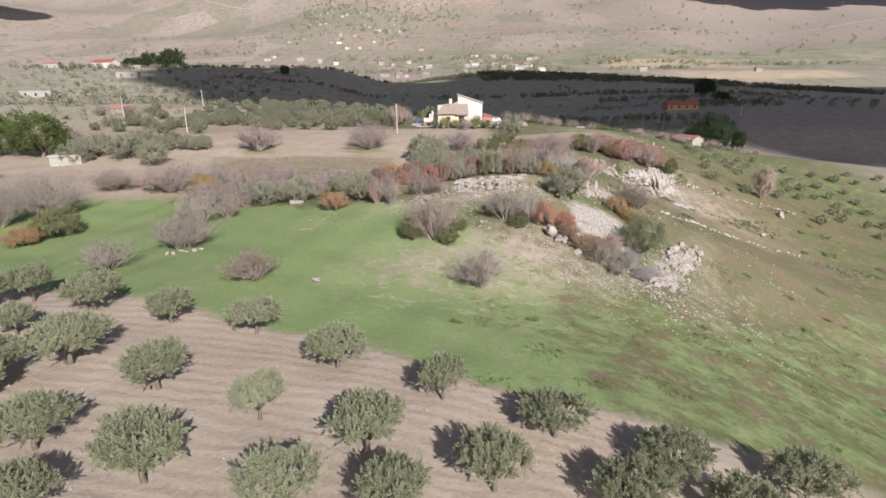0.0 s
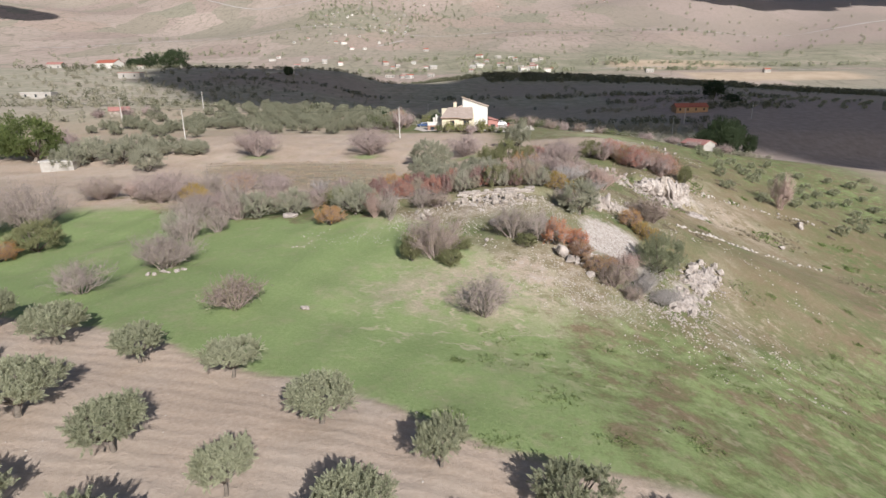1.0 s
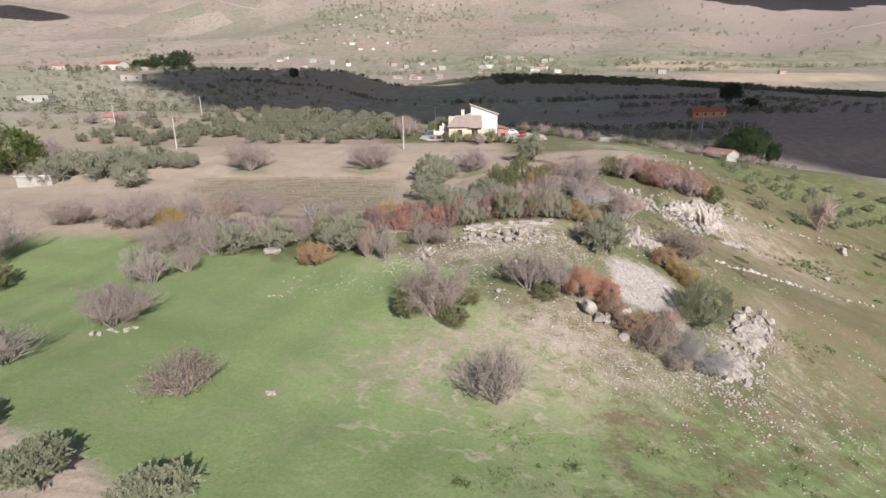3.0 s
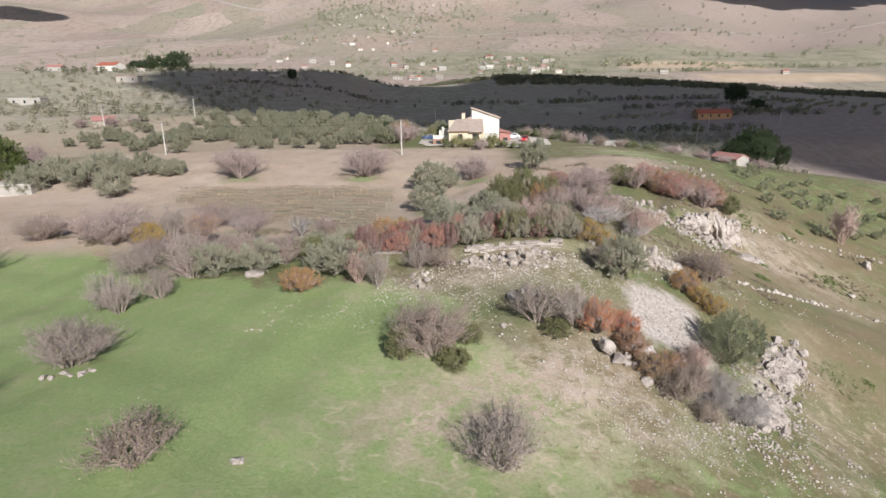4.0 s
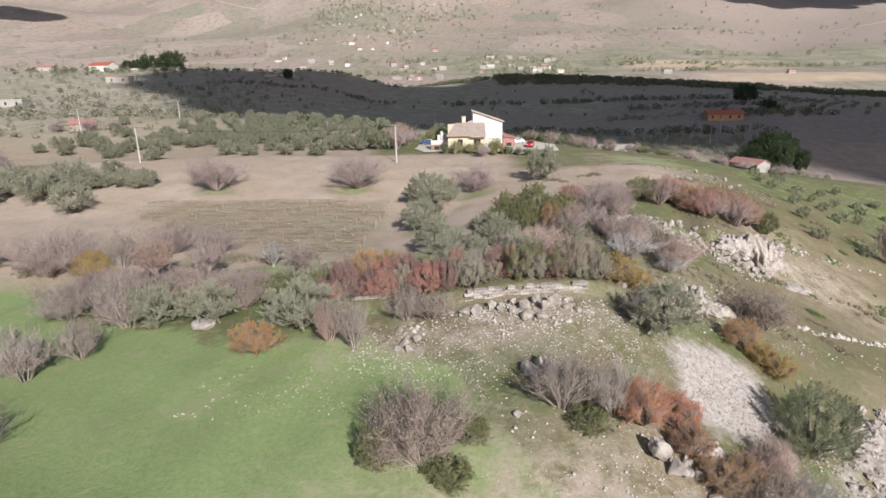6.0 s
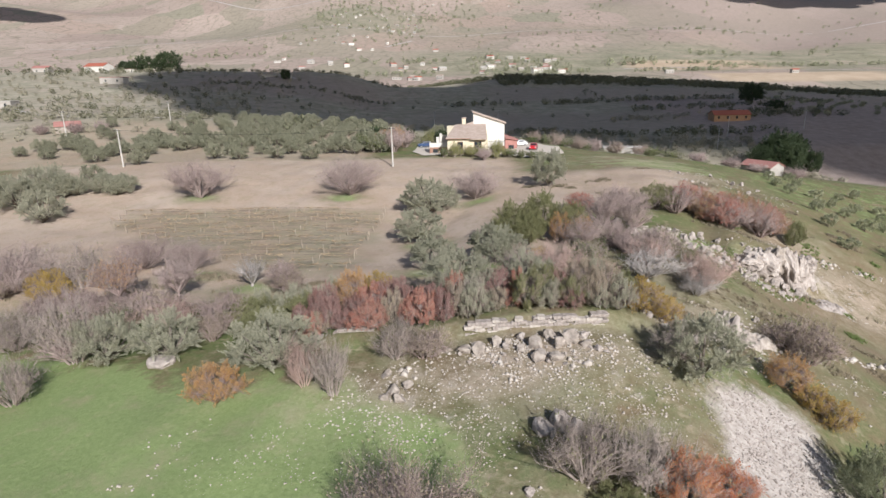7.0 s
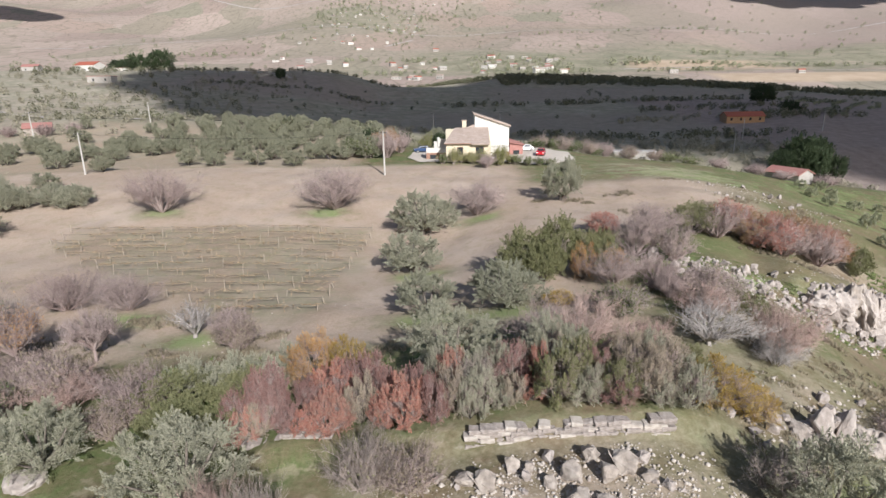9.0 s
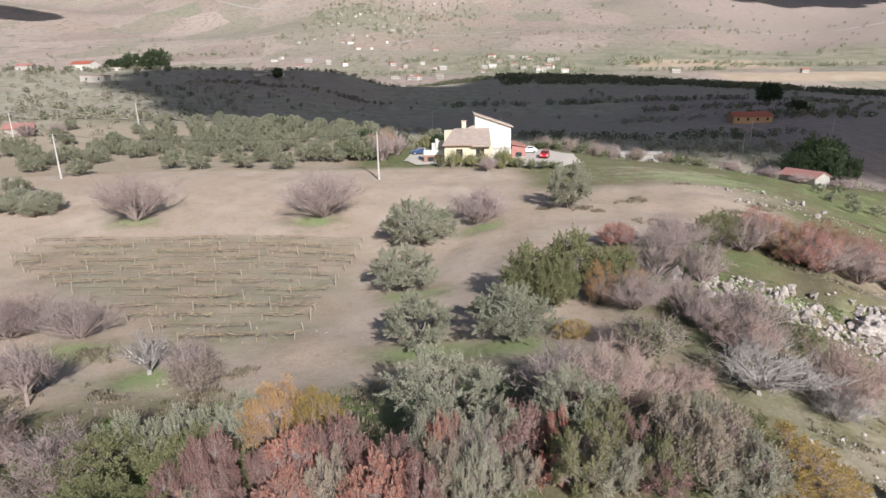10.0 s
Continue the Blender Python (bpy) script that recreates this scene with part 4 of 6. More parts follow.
for n, (kind, (name, leaf, label, many)) in enumerate(TANGLE.items()):
    models = [tree_model(name, 61 + 2 * n + k, leaf, label, "shrub", many, 78, 0.1, (0.1, 0.045), True, 1.9, 0.16, TWIG_GREY if kind == "beige" else TWIG_PURPLE) for k in (0, 1)]
    spots = []
    for k in range(54):
        x = -8.2 + 22.8 * (k % 27) / 26 + hk.uniform(-0.4, 0.4)
        y = (85.6 if k < 27 else 87.4) + hk.uniform(-0.3, 0.7) + 0.3 * (x < -4)
        at = hk.uniform()
        if x < -4.2:
            pick = "maroon" if at < 0.5 else "rose" if at < 0.8 else "beige"
        elif x < 2.2:
            pick = "red" if at < 0.3 else "rose" if at < 0.6 else "beige" if at < 0.8 else "maroon"
        elif x < 8:
            pick = "maroon" if at < 0.25 else "beige" if at < 0.5 else "silver" if at < 0.8 else "rose"
        else:
            pick = "silver" if at < 0.35 else "beige" if at < 0.6 else "green" if at < 0.85 else "maroon"
        wide, tall = hk.uniform(1.4, 3.2), hk.uniform(1.6, 3.2) * (1.12 if k >= 27 else 0.95)
        if pick == kind:
            spots.append((x, y, wide, tall))
    hk = np.random.RandomState(77)
    if spots:
        planted(models, spots, g, 3.8, 3.2, "tangled hedge above the wall")
    forget(models)
# small fruit trees on the bare soil behind the hedge
for leaf, many, label, spots in (
    (ORANGE_LEAF, 2600, "small fruit tree with dark trunk and some orange leaves", ((-28.4, 98.6, 4.4, 4.0),)),
    (BROWN_LEAF, 60, "small bare fruit tree with a dark leaning trunk", ((-23.2, 99.4, 4.4, 3.6), (-13.8, 101.8, 3.4, 2.7))),
):
    models = [shrub_model("fruit_tree", 63, leaf, TWIG_PURPLE, label, 150, 9, many, (0.034, 0.022), 0.009, 9, 0.36)]
    planted(models, spots, g, 1.7, 0.92, "fruit trees behind the hedge")
    forget(models)
CLUMPS = [tree_model("silver_shrub", s, SILVER_LEAF, "small upright silvery shrub in a row by the hedge", "shrub", 7000, 60, 0.1, (0.13, 0.045), False, 1.2, 0.14) for s in (24, 25)]
planted(CLUMPS, tuple((-14.0 + 1.05 * k, 92.2 + 0.12 * k + 0.3 * (k % 2), 2.2 + 0.3 * (k % 3), 2.3 + 0.35 * ((k * 5) % 3)) for k in range(8)), g, 4.0, 3.2, "silvery shrubs by the hedge")
forget(CLUMPS)


# ---- the farmhouse and other built things ----
CREAM = surface("cream_plaster", ((0.58, 0.51, 0.37), (0.68, 0.61, 0.46)), 1.5, 0.85, 0.15, 0.02)
WHITE = surface("white_plaster", ((0.54, 0.515, 0.47), (0.63, 0.605, 0.56)), 1.2, 0.85, 0.15, 0.02, stain=0.12)
GREY_WALL = surface("grey_render", ((0.32, 0.30, 0.275), (0.43, 0.405, 0.37)), 1.5, 0.9, 0.2, 0.02)
TILES = surface("weathered_roof_tiles", ((0.33, 0.265, 0.22), (0.39, 0.315, 0.27), (0.45, 0.37, 0.32)), 1.2, 0.85, 0.6, 0.05)
RED_TILES = surface("red_roof_tiles", ((0.30, 0.09, 0.06), (0.42, 0.14, 0.09)), 2.0, 0.8, 0.5, 0.05)
PINK_TILES = surface("faded_pink_tiles", ((0.32, 0.15, 0.13), (0.40, 0.21, 0.18)), 2.0, 0.8, 0.5, 0.05)
ORANGE_WALL = surface("orange_plaster", ((0.36, 0.22, 0.12), (0.44, 0.28, 0.17)), 1.5, 0.85, 0.15)
BRICK_BROWN = surface("brown_brickwork", ((0.24, 0.14, 0.10), (0.34, 0.21, 0.16)), 3.0, 0.85, 0.4)
WOOD_BROWN = surface("brown_shutters", ((0.16, 0.09, 0.05), (0.24, 0.14, 0.08)), 4.0, 0.6, 0.2)
CONCRETE = surface("concrete", ((0.38, 0.36, 0.33), (0.52, 0.50, 0.47)), 2.0, 0.9, 0.3)
POST_WOOD = surface("grey_post_wood", ((0.27, 0.225, 0.175), (0.40, 0.345, 0.285)), 6.0, 0.9, 0.5)
GRAVEL = surface("yard_gravel", ((0.46, 0.41, 0.35), (0.58, 0.53, 0.47)), 3.0, 0.95, 0.4)
DARK_METAL = surface("dark_metal", ((0.05, 0.05, 0.05), (0.08, 0.08, 0.08)), 5.0, 0.5, 0.0, metal=0.6)
RUBBER = surface("tyre_rubber", ((0.02, 0.02, 0.02), (0.035, 0.035, 0.035)), 8.0, 0.9, 0.1)


def plain(name, colour, rough, metal=0.0, coat=0.0):
    m, t, b = tree_of(name, rough)
    b.inputs["Base Color"].default_value = (*colour, 1)
    b.inputs["Metallic"].default_value, b.inputs["Coat Weight"].default_value = metal, coat
    b.inputs["Specular IOR Level"].default_value = 0.5
    return m


GLASS = plain("window_glass", (0.03, 0.035, 0.04), 0.08)
RED_PAINT = plain("red_car_paint", (0.42, 0.012, 0.02), 0.35, 0.0, 0.6)
WHITE_PAINT = plain("white_car_paint", (0.75, 0.75, 0.76), 0.35, 0.0, 0.6)
BLUE_PAINT = plain("dark_blue_car_paint", (0.03, 0.06, 0.14), 0.35, 0.0, 0.6)
ALLOY = plain("wheel_rim", (0.5, 0.5, 0.5), 0.4, 0.8)
LIGHT_LENS = plain("lamp_lens", (0.75, 0.75, 0.72), 0.15)


def prism(outline, z0, z1):
    """An upright solid over a plan outline; z1 may be one height or one a corner."""
    n = len(outline)
    top = z1 if hasattr(z1, "__len__") else [z1] * n
    verts = [(x, y, z0) for x, y in outline] + [(x, y, h) for (x, y), h in zip(outline, top)]
    faces = [[i, (i + 1) % n, n + (i + 1) % n, n + i] for i in range(n)]
    return verts, faces + [list(range(n, 2 * n)), list(range(n - 1, -1, -1))]


def block(x0, y0, z0, x1, y1, z1):
    return prism([(x0, y0), (x1, y0), (x1, y1), (x0, y1)], z0, z1)


def slab(corners, thick):
    """A plate under four or more corners given in order, seen from above anticlockwise."""
    n = len(corners)
    low = [(x, y, z - thick) for x, y, z in corners]
    faces = [list(range(n)), list(range(2 * n - 1, n - 1, -1))] + [[i, n + i, n + (i + 1) % n, (i + 1) % n] for i in range(n)]
    return list(corners) + low, faces


def solid(name, shape, material, parent, label=""):
    return part(name, mesh_of(name, *shape, material), parent, label)


def window(parent, x, y, z, w, h, shutters=None, frame_of=None):
    """A window in a wall that faces -y: frame, pane, sill and shutters folded back."""
    f = solid("window", joined([block(x - w / 2 - 0.08, y - 0.06, z - 0.08, x + w / 2 + 0.08, y + 0.05, z), block(x - w / 2 - 0.08, y - 0.06, z + h, x + w / 2 + 0.08, y + 0.05, z + h + 0.08), block(x - w / 2 - 0.08, y - 0.06, z, x - w / 2, y + 0.05, z + h), block(x + w / 2, y - 0.06, z, x + w / 2 + 0.08, y + 0.05, z + h), block(x - 0.03, y - 0.05, z, x + 0.03, y + 0.04, z + h)]), frame_of or WOOD_BROWN, parent)
    solid("pane", block(x - w / 2, y - 0.02, z, x + w / 2, y + 0.02, z + h), GLASS, f, "dark window glass")
    solid("sill", block(x - w / 2 - 0.15, y - 0.18, z - 0.14, x + w / 2 + 0.15, y + 0.02, z - 0.08), CONCRETE, f)
    if shutters:
        for s in (-1, 1):
            a = x + s * (w / 2 + 0.1)
            solid("shutter", block(min(a, a + s * w / 2), y - 0.1, z - 0.02, max(a, a + s * w / 2), y - 0.05, z + h + 0.02), shutters, f, "brown wooden shutter")


def farmhouse():
    """Two blocks under tiled single-pitch roofs, a terrace with a white parapet, an annexe and a chimney."""
    x0, y0 = 3.4, 178.0
    z = 4.75
    root = tagged(new("farmhouse"), "cream and white farmhouse with tiled sloping roofs on a hilltop", "house")
    root.matrix_basis = pose(x0, y0, z)
    solid("plinth", block(-0.1, -0.1, -1.2, 9.3, 9, 0.25), CONCRETE, root)
    low = solid("wall", prism([(0, 0), (9.2, 0), (9.2, 7.4), (0, 7.4)], 0.25, [4.3, 4.3, 6.6, 6.6]), CREAM, root, "cream plastered front wall")
    window(low, 2.9, 0.0, 1.9, 1.1, 1.5)
    window(low, 6.9, 0.0, 1.9, 1.5, 1.5)
    solid("door", block(4.55, -0.05, 0.25, 5.5, 0.05, 2.3), WOOD_BROWN, low, "brown wooden door")
    solid("roof", slab([(-0.45, -0.55, 4.3), (5.2, -0.55, 4.3), (5.3, 7.6, 6.85), (2.0, 7.6, 6.85)], 0.24), TILES, root, "weathered beige tiled roof")
    solid("roof", slab([(5.2, -0.95, 4.18), (8.9, -0.95, 4.18), (9.2, 7.6, 6.86), (5.3, 7.6, 6.86)], 0.24), TILES, root, "weathered beige tiled roof")
    solid("gutter", tube([(-0.5, -0.62, 4.18), (5.15, -0.62, 4.18)], (0.07, 0.07), 6), BRICK_BROWN, root)
    tall = solid("wall", prism([(6.3, 7.65), (13.7, 7.65), (13.7, 14.5), (6.3, 14.5)], -0.8, [9.5, 7.0, 7.0, 9.5]), WHITE, root, "white plastered end wall with sloping top")
    solid("roof", slab([(6.0, 7.2, 9.9), (14.1, 7.2, 7.15), (14.1, 15.0, 7.15), (6.0, 15.0, 9.9)], 0.32), TILES, root, "weathered beige tiled roof")
    solid("side_wall", block(9.2, 2.4, -0.8, 13.2, 7.65, 3.0), WHITE, root, "white plastered side wing")
    window(tall, 12.2, 2.4, 0.9, 0.9, 1.2, WOOD_BROWN)
    wall = solid("parapet", joined([block(-4.2, 4.4, 1.9, -4.0, 9.5, 2.9), block(-4.2, 4.2, 1.9, 0.2, 4.4, 2.9), block(-1.8, 8.2, 2.0, 2.4, 8.5, 4.4), block(-2.6, 6.8, 2.0, -1.4, 8.0, 4.0)]), WHITE, root, "white terrace parapet")
    solid("terrace", block(-4.2, 4.2, -1.2, 0.2, 9.5, 1.9), BRICK_BROWN, root, "brown brick terrace base with arches")
    # thin near-black panels on the solid base stand for shade inside the arches
    for k in range(2):
        a = -3.4 + 1.9 * k
        solid("arch", prism([(a, 4.19), (a + 1.2, 4.19), (a + 1.2, 4.23), (a, 4.23)], -0.2, 1.5), GLASS, root, "dark panel standing for shade in an arched bay")
    solid("column", tube([(-1.6, 6.9, 2.9), (-1.6, 6.9, 4.9)], (0.3, 0.3), 8), WHITE, wall)
    solid("ridge_wall", prism([(1.2, 7.65), (6.2, 7.65), (6.2, 7.9), (1.2, 7.9)], 3.0, [5.6, 7.5, 7.5, 5.6]), TILES, root)
    chimney = solid("chimney", block(3.6, 8.2, 5, 4.5, 9.1, 8.2), CREAM, root, "plastered chimney with a small cap")
    solid("cap", block(3.45, 8.05, 8.2, 4.65, 9.25, 8.4), TILES, chimney)
    ann = solid("annexe", block(14.1, 9.2, -0.8, 17.0, 13.4, 2.9), PINK_TILES, root, "low annexe with pinkish walls")
    solid("annexe_roof", slab([(14.1, 8.8, 3.4), (17.3, 8.8, 2.9), (17.3, 13.8, 2.9), (14.1, 13.8, 3.9)], 0.18), PINK_TILES, ann)
    # the annexe is solid; a near-black panel stands for its shaded doorway
    solid("opening", block(14.9, 9.16, -0.4, 16.2, 9.24, 1.6), GLASS, ann, "dark panel standing for shade in the doorway")
    return root


farmhouse()
yard = [(-5, 184), (-2, 178.6), (3, 177.2), (17.2, 176.8), (20, 174.2), (25, 173.6), (30, 178), (31, 190), (25, 200), (-4, 200)]
me = bpy.data.meshes.new("yard")
bm = bmesh.new()
bm.faces.new([bm.verts.new((x, y, 0)) for x, y in yard])
bmesh.ops.triangulate(bm, faces=bm.faces)
bmesh.ops.subdivide_edges(bm, edges=bm.edges, cuts=5, use_grid_fill=True)
for v in bm.verts:
    v.co.z = ground_at(v.co.x, v.co.y) + 0.16
bm.to_mesh(me)
me.materials.append(GRAVEL)
tagged(new("yard", me), "pale gravel yard round the farmhouse", "yard", kind="structure")


def car(x, y, turn, paint, label):
    root = tagged(new("car"), label, "car", "cars in the farm yard")
    root.matrix_basis = pose(x, y, ground_at(x, y) + 0.17, 0, 0, turn)
    side = [(-2.0, 0.35), (-2.02, 0.75), (-1.85, 0.92), (-0.9, 1.0), (1.55, 1.02), (1.95, 0.9), (2.02, 0.6), (1.98, 0.3)]
    roof = [(-1.0, 0.98), (-0.45, 1.42), (0.9, 1.46), (1.6, 1.0)]

    def swept(outline, half, tuck=0.0):
        n = len(outline)
        verts = [(px, -half + tuck * (pz > 1.2), pz) for px, pz in outline] + [(px, half - tuck * (pz > 1.2), pz) for px, pz in outline]
        return verts, [list(range(n)), list(range(2 * n - 1, n - 1, -1))] + [[i, n + i, n + (i + 1) % n, (i + 1) % n] for i in range(n)]

    body = solid("body", swept(side, 0.84), paint, root)
    solid("cabin", swept(roof, 0.78, 0.12), paint, root)
    solid("windscreen", slab([(-0.98, -0.66, 1.05), (-0.98, 0.66, 1.05), (-0.52, 0.58, 1.40), (-0.52, -0.58, 1.40)], -0.02), GLASS, root, "dark car glass")
    for s in (-1, 1):
        solid("side_window", slab([(-0.7, s * 0.79, 1.03), (1.2, s * 0.79, 1.05), (0.8, s * 0.70, 1.38), (-0.4, s * 0.70, 1.36)], 0.01), GLASS, root, "dark car glass")
        solid("headlight", block(-2.04, s * 0.62 - 0.16, 0.62, -1.97, s * 0.62 + 0.16, 0.8), LIGHT_LENS, body)
        for px in (-1.25, 1.3):
            tyre = solid("wheel", tube([(px, s * 0.70, 0.31), (px, s * 0.88, 0.31)], (0.31, 0.31), 14), RUBBER, root)
            solid("rim", tube([(px, s * 0.86, 0.31), (px, s * 0.895, 0.31)], (0.19, 0.19), 10), ALLOY, tyre)


car(24.0, 184.6, 75, RED_PAINT, "red hatchback parked on the pale yard")
car(21.6, 193.0, 25, WHITE_PAINT, "white car parked beside the annexe")
car(-2.2, 195.5, 15, BLUE_PAINT, "dark blue car parked beside the terrace")


def pole(x, y, tall, turn, bars=1):
    z = ground_at(x, y)
    root = tagged(new("utility_pole"), "grey concrete utility pole with a crossbar", "utility pole", "power line poles")
    root.matrix_basis = pose(x, y, z, 0, 0, turn)
    solid("post", tube([(0, 0, -0.4), (0, 0, tall)], (0.20, 0.11), 8), CONCRETE, root)
    bar = solid("crossbar", block(-0.7, -0.05, tall - 0.35, 0.7, 0.05, tall - 0.25), DARK_METAL, root)
    for s in (-0.6, 0, 0.6):
        solid("insulator", tube([(s, 0, tall - 0.25), (s, 0, tall - 0.05)], (0.05, 0.035), 6), WHITE, bar)
    return np.array((x, y, z + tall))


HEADS = [pole(-8.0, 165.0, 8.0, 5), pole(-66.7, 170.3, 8.0, 20), pole(-105.1, 211.9, 8.0, 60), pole(-88.5, 241, 6.5, 80)]
pole(105, 262, 7.5, 10), pole(122, 290, 8.0, 20), pole(160, 300, 8.0, 20), pole(-2, 330, 8.0, 0), pole(30, 340, 8.0, 0)
for a, b in ((0, 1), (1, 2), (2, 3)):
    for s in (-0.5, 0.5):
        n = np.linspace(0, 1, 13)[:, None]
        line = HEADS[a] * (1 - n) + HEADS[b] * n - (0, 0, 0.15) + np.concatenate([0 * n, s * 0.8 + 0 * n, -4.5 * n * (1 - n)], 1)
        ob = new("wire", mesh_of("wire", *tube(line, [0.012] * 13, 4), DARK_METAL))
        tagged(ob, "thin dark overhead wire sagging between two poles", "cable", "overhead wires")


def plain_house(name, x, y, w, d, h, turn, wall, roof, label, gable=True, openings=2, sink=1.0, lift=None):
    """A simple farm building: walls, gabled or flat roof with eaves, windows in the front."""
    root = tagged(new(name), label, "building")
    root.matrix_basis = pose(x, y, ground_at(x, y) if lift is None else lift, 0, 0, turn)
    rise = 0.22 * d if gable else 0.0
    body = solid("wall", block(-w / 2, -d / 2, -sink, w / 2, d / 2, h), wall, root)
    if gable:
        solid("gable", ([(-w / 2, -d / 2, h), (-w / 2, d / 2, h), (-w / 2, 0, h + rise), (w / 2, -d / 2, h), (w / 2, d / 2, h), (w / 2, 0, h + rise)], [[0, 1, 2], [4, 3, 5], [0, 2, 5, 3], [1, 4, 5, 2]]), wall, root)
        for s in (-1, 1):
            pts = [(-w / 2 - 0.3, s * (d / 2 + 0.4), h - 0.1), (w / 2 + 0.3, s * (d / 2 + 0.4), h - 0.1), (w / 2 + 0.3, 0, h + rise + 0.12), (-w / 2 - 0.3, 0, h + rise + 0.12)]
            solid("roof", slab(pts if s < 0 else pts[::-1], 0.15), roof, root)
    else:
        solid("roof", block(-w / 2 - 0.2, -d / 2 - 0.2, h, w / 2 + 0.2, d / 2 + 0.2, h + 0.3), roof, root)
    for k in range(openings):
        wx = -w / 2 + w * (k + 0.5) / openings
        solid("window", block(wx - 0.45, -d / 2 - 0.03, 0.9, wx + 0.45, -d / 2 + 0.03, min(2.2, h - 0.3)), GLASS, body)
    return root


plain_house("stone_hut", 89.0, 202.0, 9.0, 5.2, 2.2, -66, GREY_WALL, PINK_TILES, "small white hut with a faded pink tiled roof on the slope", True, 0)
plain_house("long_barn", 143, 333, 17, 8, 2.9, -4, ORANGE_WALL, RED_TILES, "long orange barn with a red tiled roof in the shade", True, 4, 3)
plain_house("grey_shed", 61.0, 235, 12, 5.5, 4.8, -12, GREY_WALL, CONCRETE, "long flat-roofed grey shed behind the ridge", False, 2, 2)
plain_house("white_villa", -288, 549, 19, 12, 5.5, -12, WHITE, RED_TILES, "white country house with a red roof on the ridge", True, 3, 3)
plain_house("outbuilding", -262, 552, 12, 9, 3.5, -12, WHITE, PINK_TILES, "low white outbuilding beside the country house", False, 2, 3)
plain_house("ruined_barn", -112, 224, 6.5, 5, 1.7, 30, STONE, PINK_TILES, "ruined stone barn with a faded roof among bushes", True, 0, 1)
plain_house("farm_shed", -80, 137, 6.5, 3.2, 1.8, 8, GREY_WALL, CONCRETE, "low concrete farm shed beside a pine", False, 0, 1)
plain_house("farm_shed", -190, 300, 14, 6, 3.0, 5, GREY_WALL, CONCRETE, "open concrete farm shed on the slope", False, 3, 1)
plain_house("gate_wall", -86, 120, 2.5, 2.0, 3.0, 20, WHITE, CONCRETE, "white masonry block at the field entrance", False, 0, 1)
plain_house("ruined_hut", -205, 420, 14, 8, 3.5, 5, GREY_WALL, PINK_TILES, "roofless pinkish stone ruin on the hillside", False, 2, 1)

for x, y, w, turn in ((-129, 493, 17, -38), (-121, 486, 15, -38), (-113, 480, 13, -38), (-126, 478, 10, 52)):
    plain_house("low_shed", x, y, w, 3.0, 1.3, turn, CONCRETE, GREY_WALL, "low pale farm shed on the shaded slope", False, 0, 1)
plain_house("country_house", -330, 540, 12, 8, 4, 10, GREY_WALL, PINK_TILES, "pale farm building beside trees on the ridge", True, 2, 2)

# far hamlets, scattered over the valley side
far = np.random.RandomState(44)
HAMLETS = ((125, 985, 68, 120, 26), (-40, 1010, 60, 60, 6), (448, 799, 6, 6, 1), (299, 842, 6, 6, 1), (-190, 1500, 120, 180, 16), (-190, 1800, 130, 260, 44), (-420, 2260, 230, 90, 34), (60, 2250, 200, 140, 14), (-30, 800, 34, 22, 6), (-180, 1040, 60, 60, 4), (760, 2150, 160, 120, 5), (-330, 1120, 40, 30, 2), (1400, 2000, 200, 160, 5), (-90, 1280, 120, 60, 4))
for cx, cy, rx, ry, n in HAMLETS:
    for k in range(n):
        x, y = cx + rx * far.uniform(-1, 1), cy + ry * far.uniform(-1, 1)
        big = far.uniform(0.4, 0.85) * (0.62 if cy > 1400 else 1.0)
        wall = (WHITE, GREY_WALL, CONCRETE, GREY_WALL)[far.randint(4)]
        roof = (TILES, PINK_TILES, RED_TILES, CONCRETE)[far.randint(4)]
        tagged(plain_house("country_house", x, y, 15 * big, 9 * big, far.uniform(3.0, 5.5) * (0.75 if cy > 1400 else 1.0), far.uniform(-35, 35), wall, roof, "distant pale country house among fields and trees", far.uniform() < 0.7, 3, 6), group="distant houses")


# ---- planting round the house and filling of the hedges ----
YELLOW_GREEN = leafage("garden_leaf", ((0.14, 0.16, 0.05), (0.22, 0.23, 0.08), (0.32, 0.31, 0.12)))
hg = np.random.RandomState(47)
GARDEN = [shrub_model("garden_shrub", s, YELLOW_GREEN, TWIG_GREY, "yellow-green garden shrub in front of the farmhouse", 110, 6, 2600, (0.08, 0.05), 0.008) for s in (35, 36)]
planted(GARDEN, ((8.6, 176.4, 4.2, 2.4), (4.9, 175.9, 2.6, 3.2), (11.0, 175.6, 2.4, 2.8), (14.2, 176.0, 4.0, 3.6), (16.4, 175.4, 3, 2.0), (14.0, 174.2, 2.4, 1.5), (6.4, 176.8, 1.6, 2.2), (5.2, 205, 5, 4), (-1, 206, 5, 4)), hg, 2.0, 1.0, "garden shrubs")
HEDGES = [shrub_model("hedge_shrub", s, DARK_LEAF, TWIG_GREY, "dark green clipped shrub along the yard", 110, 6, 2600, (0.08, 0.05), 0.008) for s in (37, 38)]
planted(HEDGES, ((2.6, 176.4, 3.0, 2.2), (17.4, 174.6, 3.2, 2.0), (19.6, 173.4, 3.0, 1.8), (21.8, 173.0, 3.0, 1.6), (23.8, 172.8, 2.6, 1.3), (-14, 186, 7.0, 4.2), (-18, 190, 5.0, 4.0), (30, 205, 6, 2.6), (36, 207, 6, 2.8), (42, 208, 5, 2.4), (26, 203, 5, 2.2), (60, 206, 6, 2.6), (66, 207, 6, 2.4)), hg, 2.0, 1.0, "shrubs along the yard")
forget(GARDEN + HEDGES)
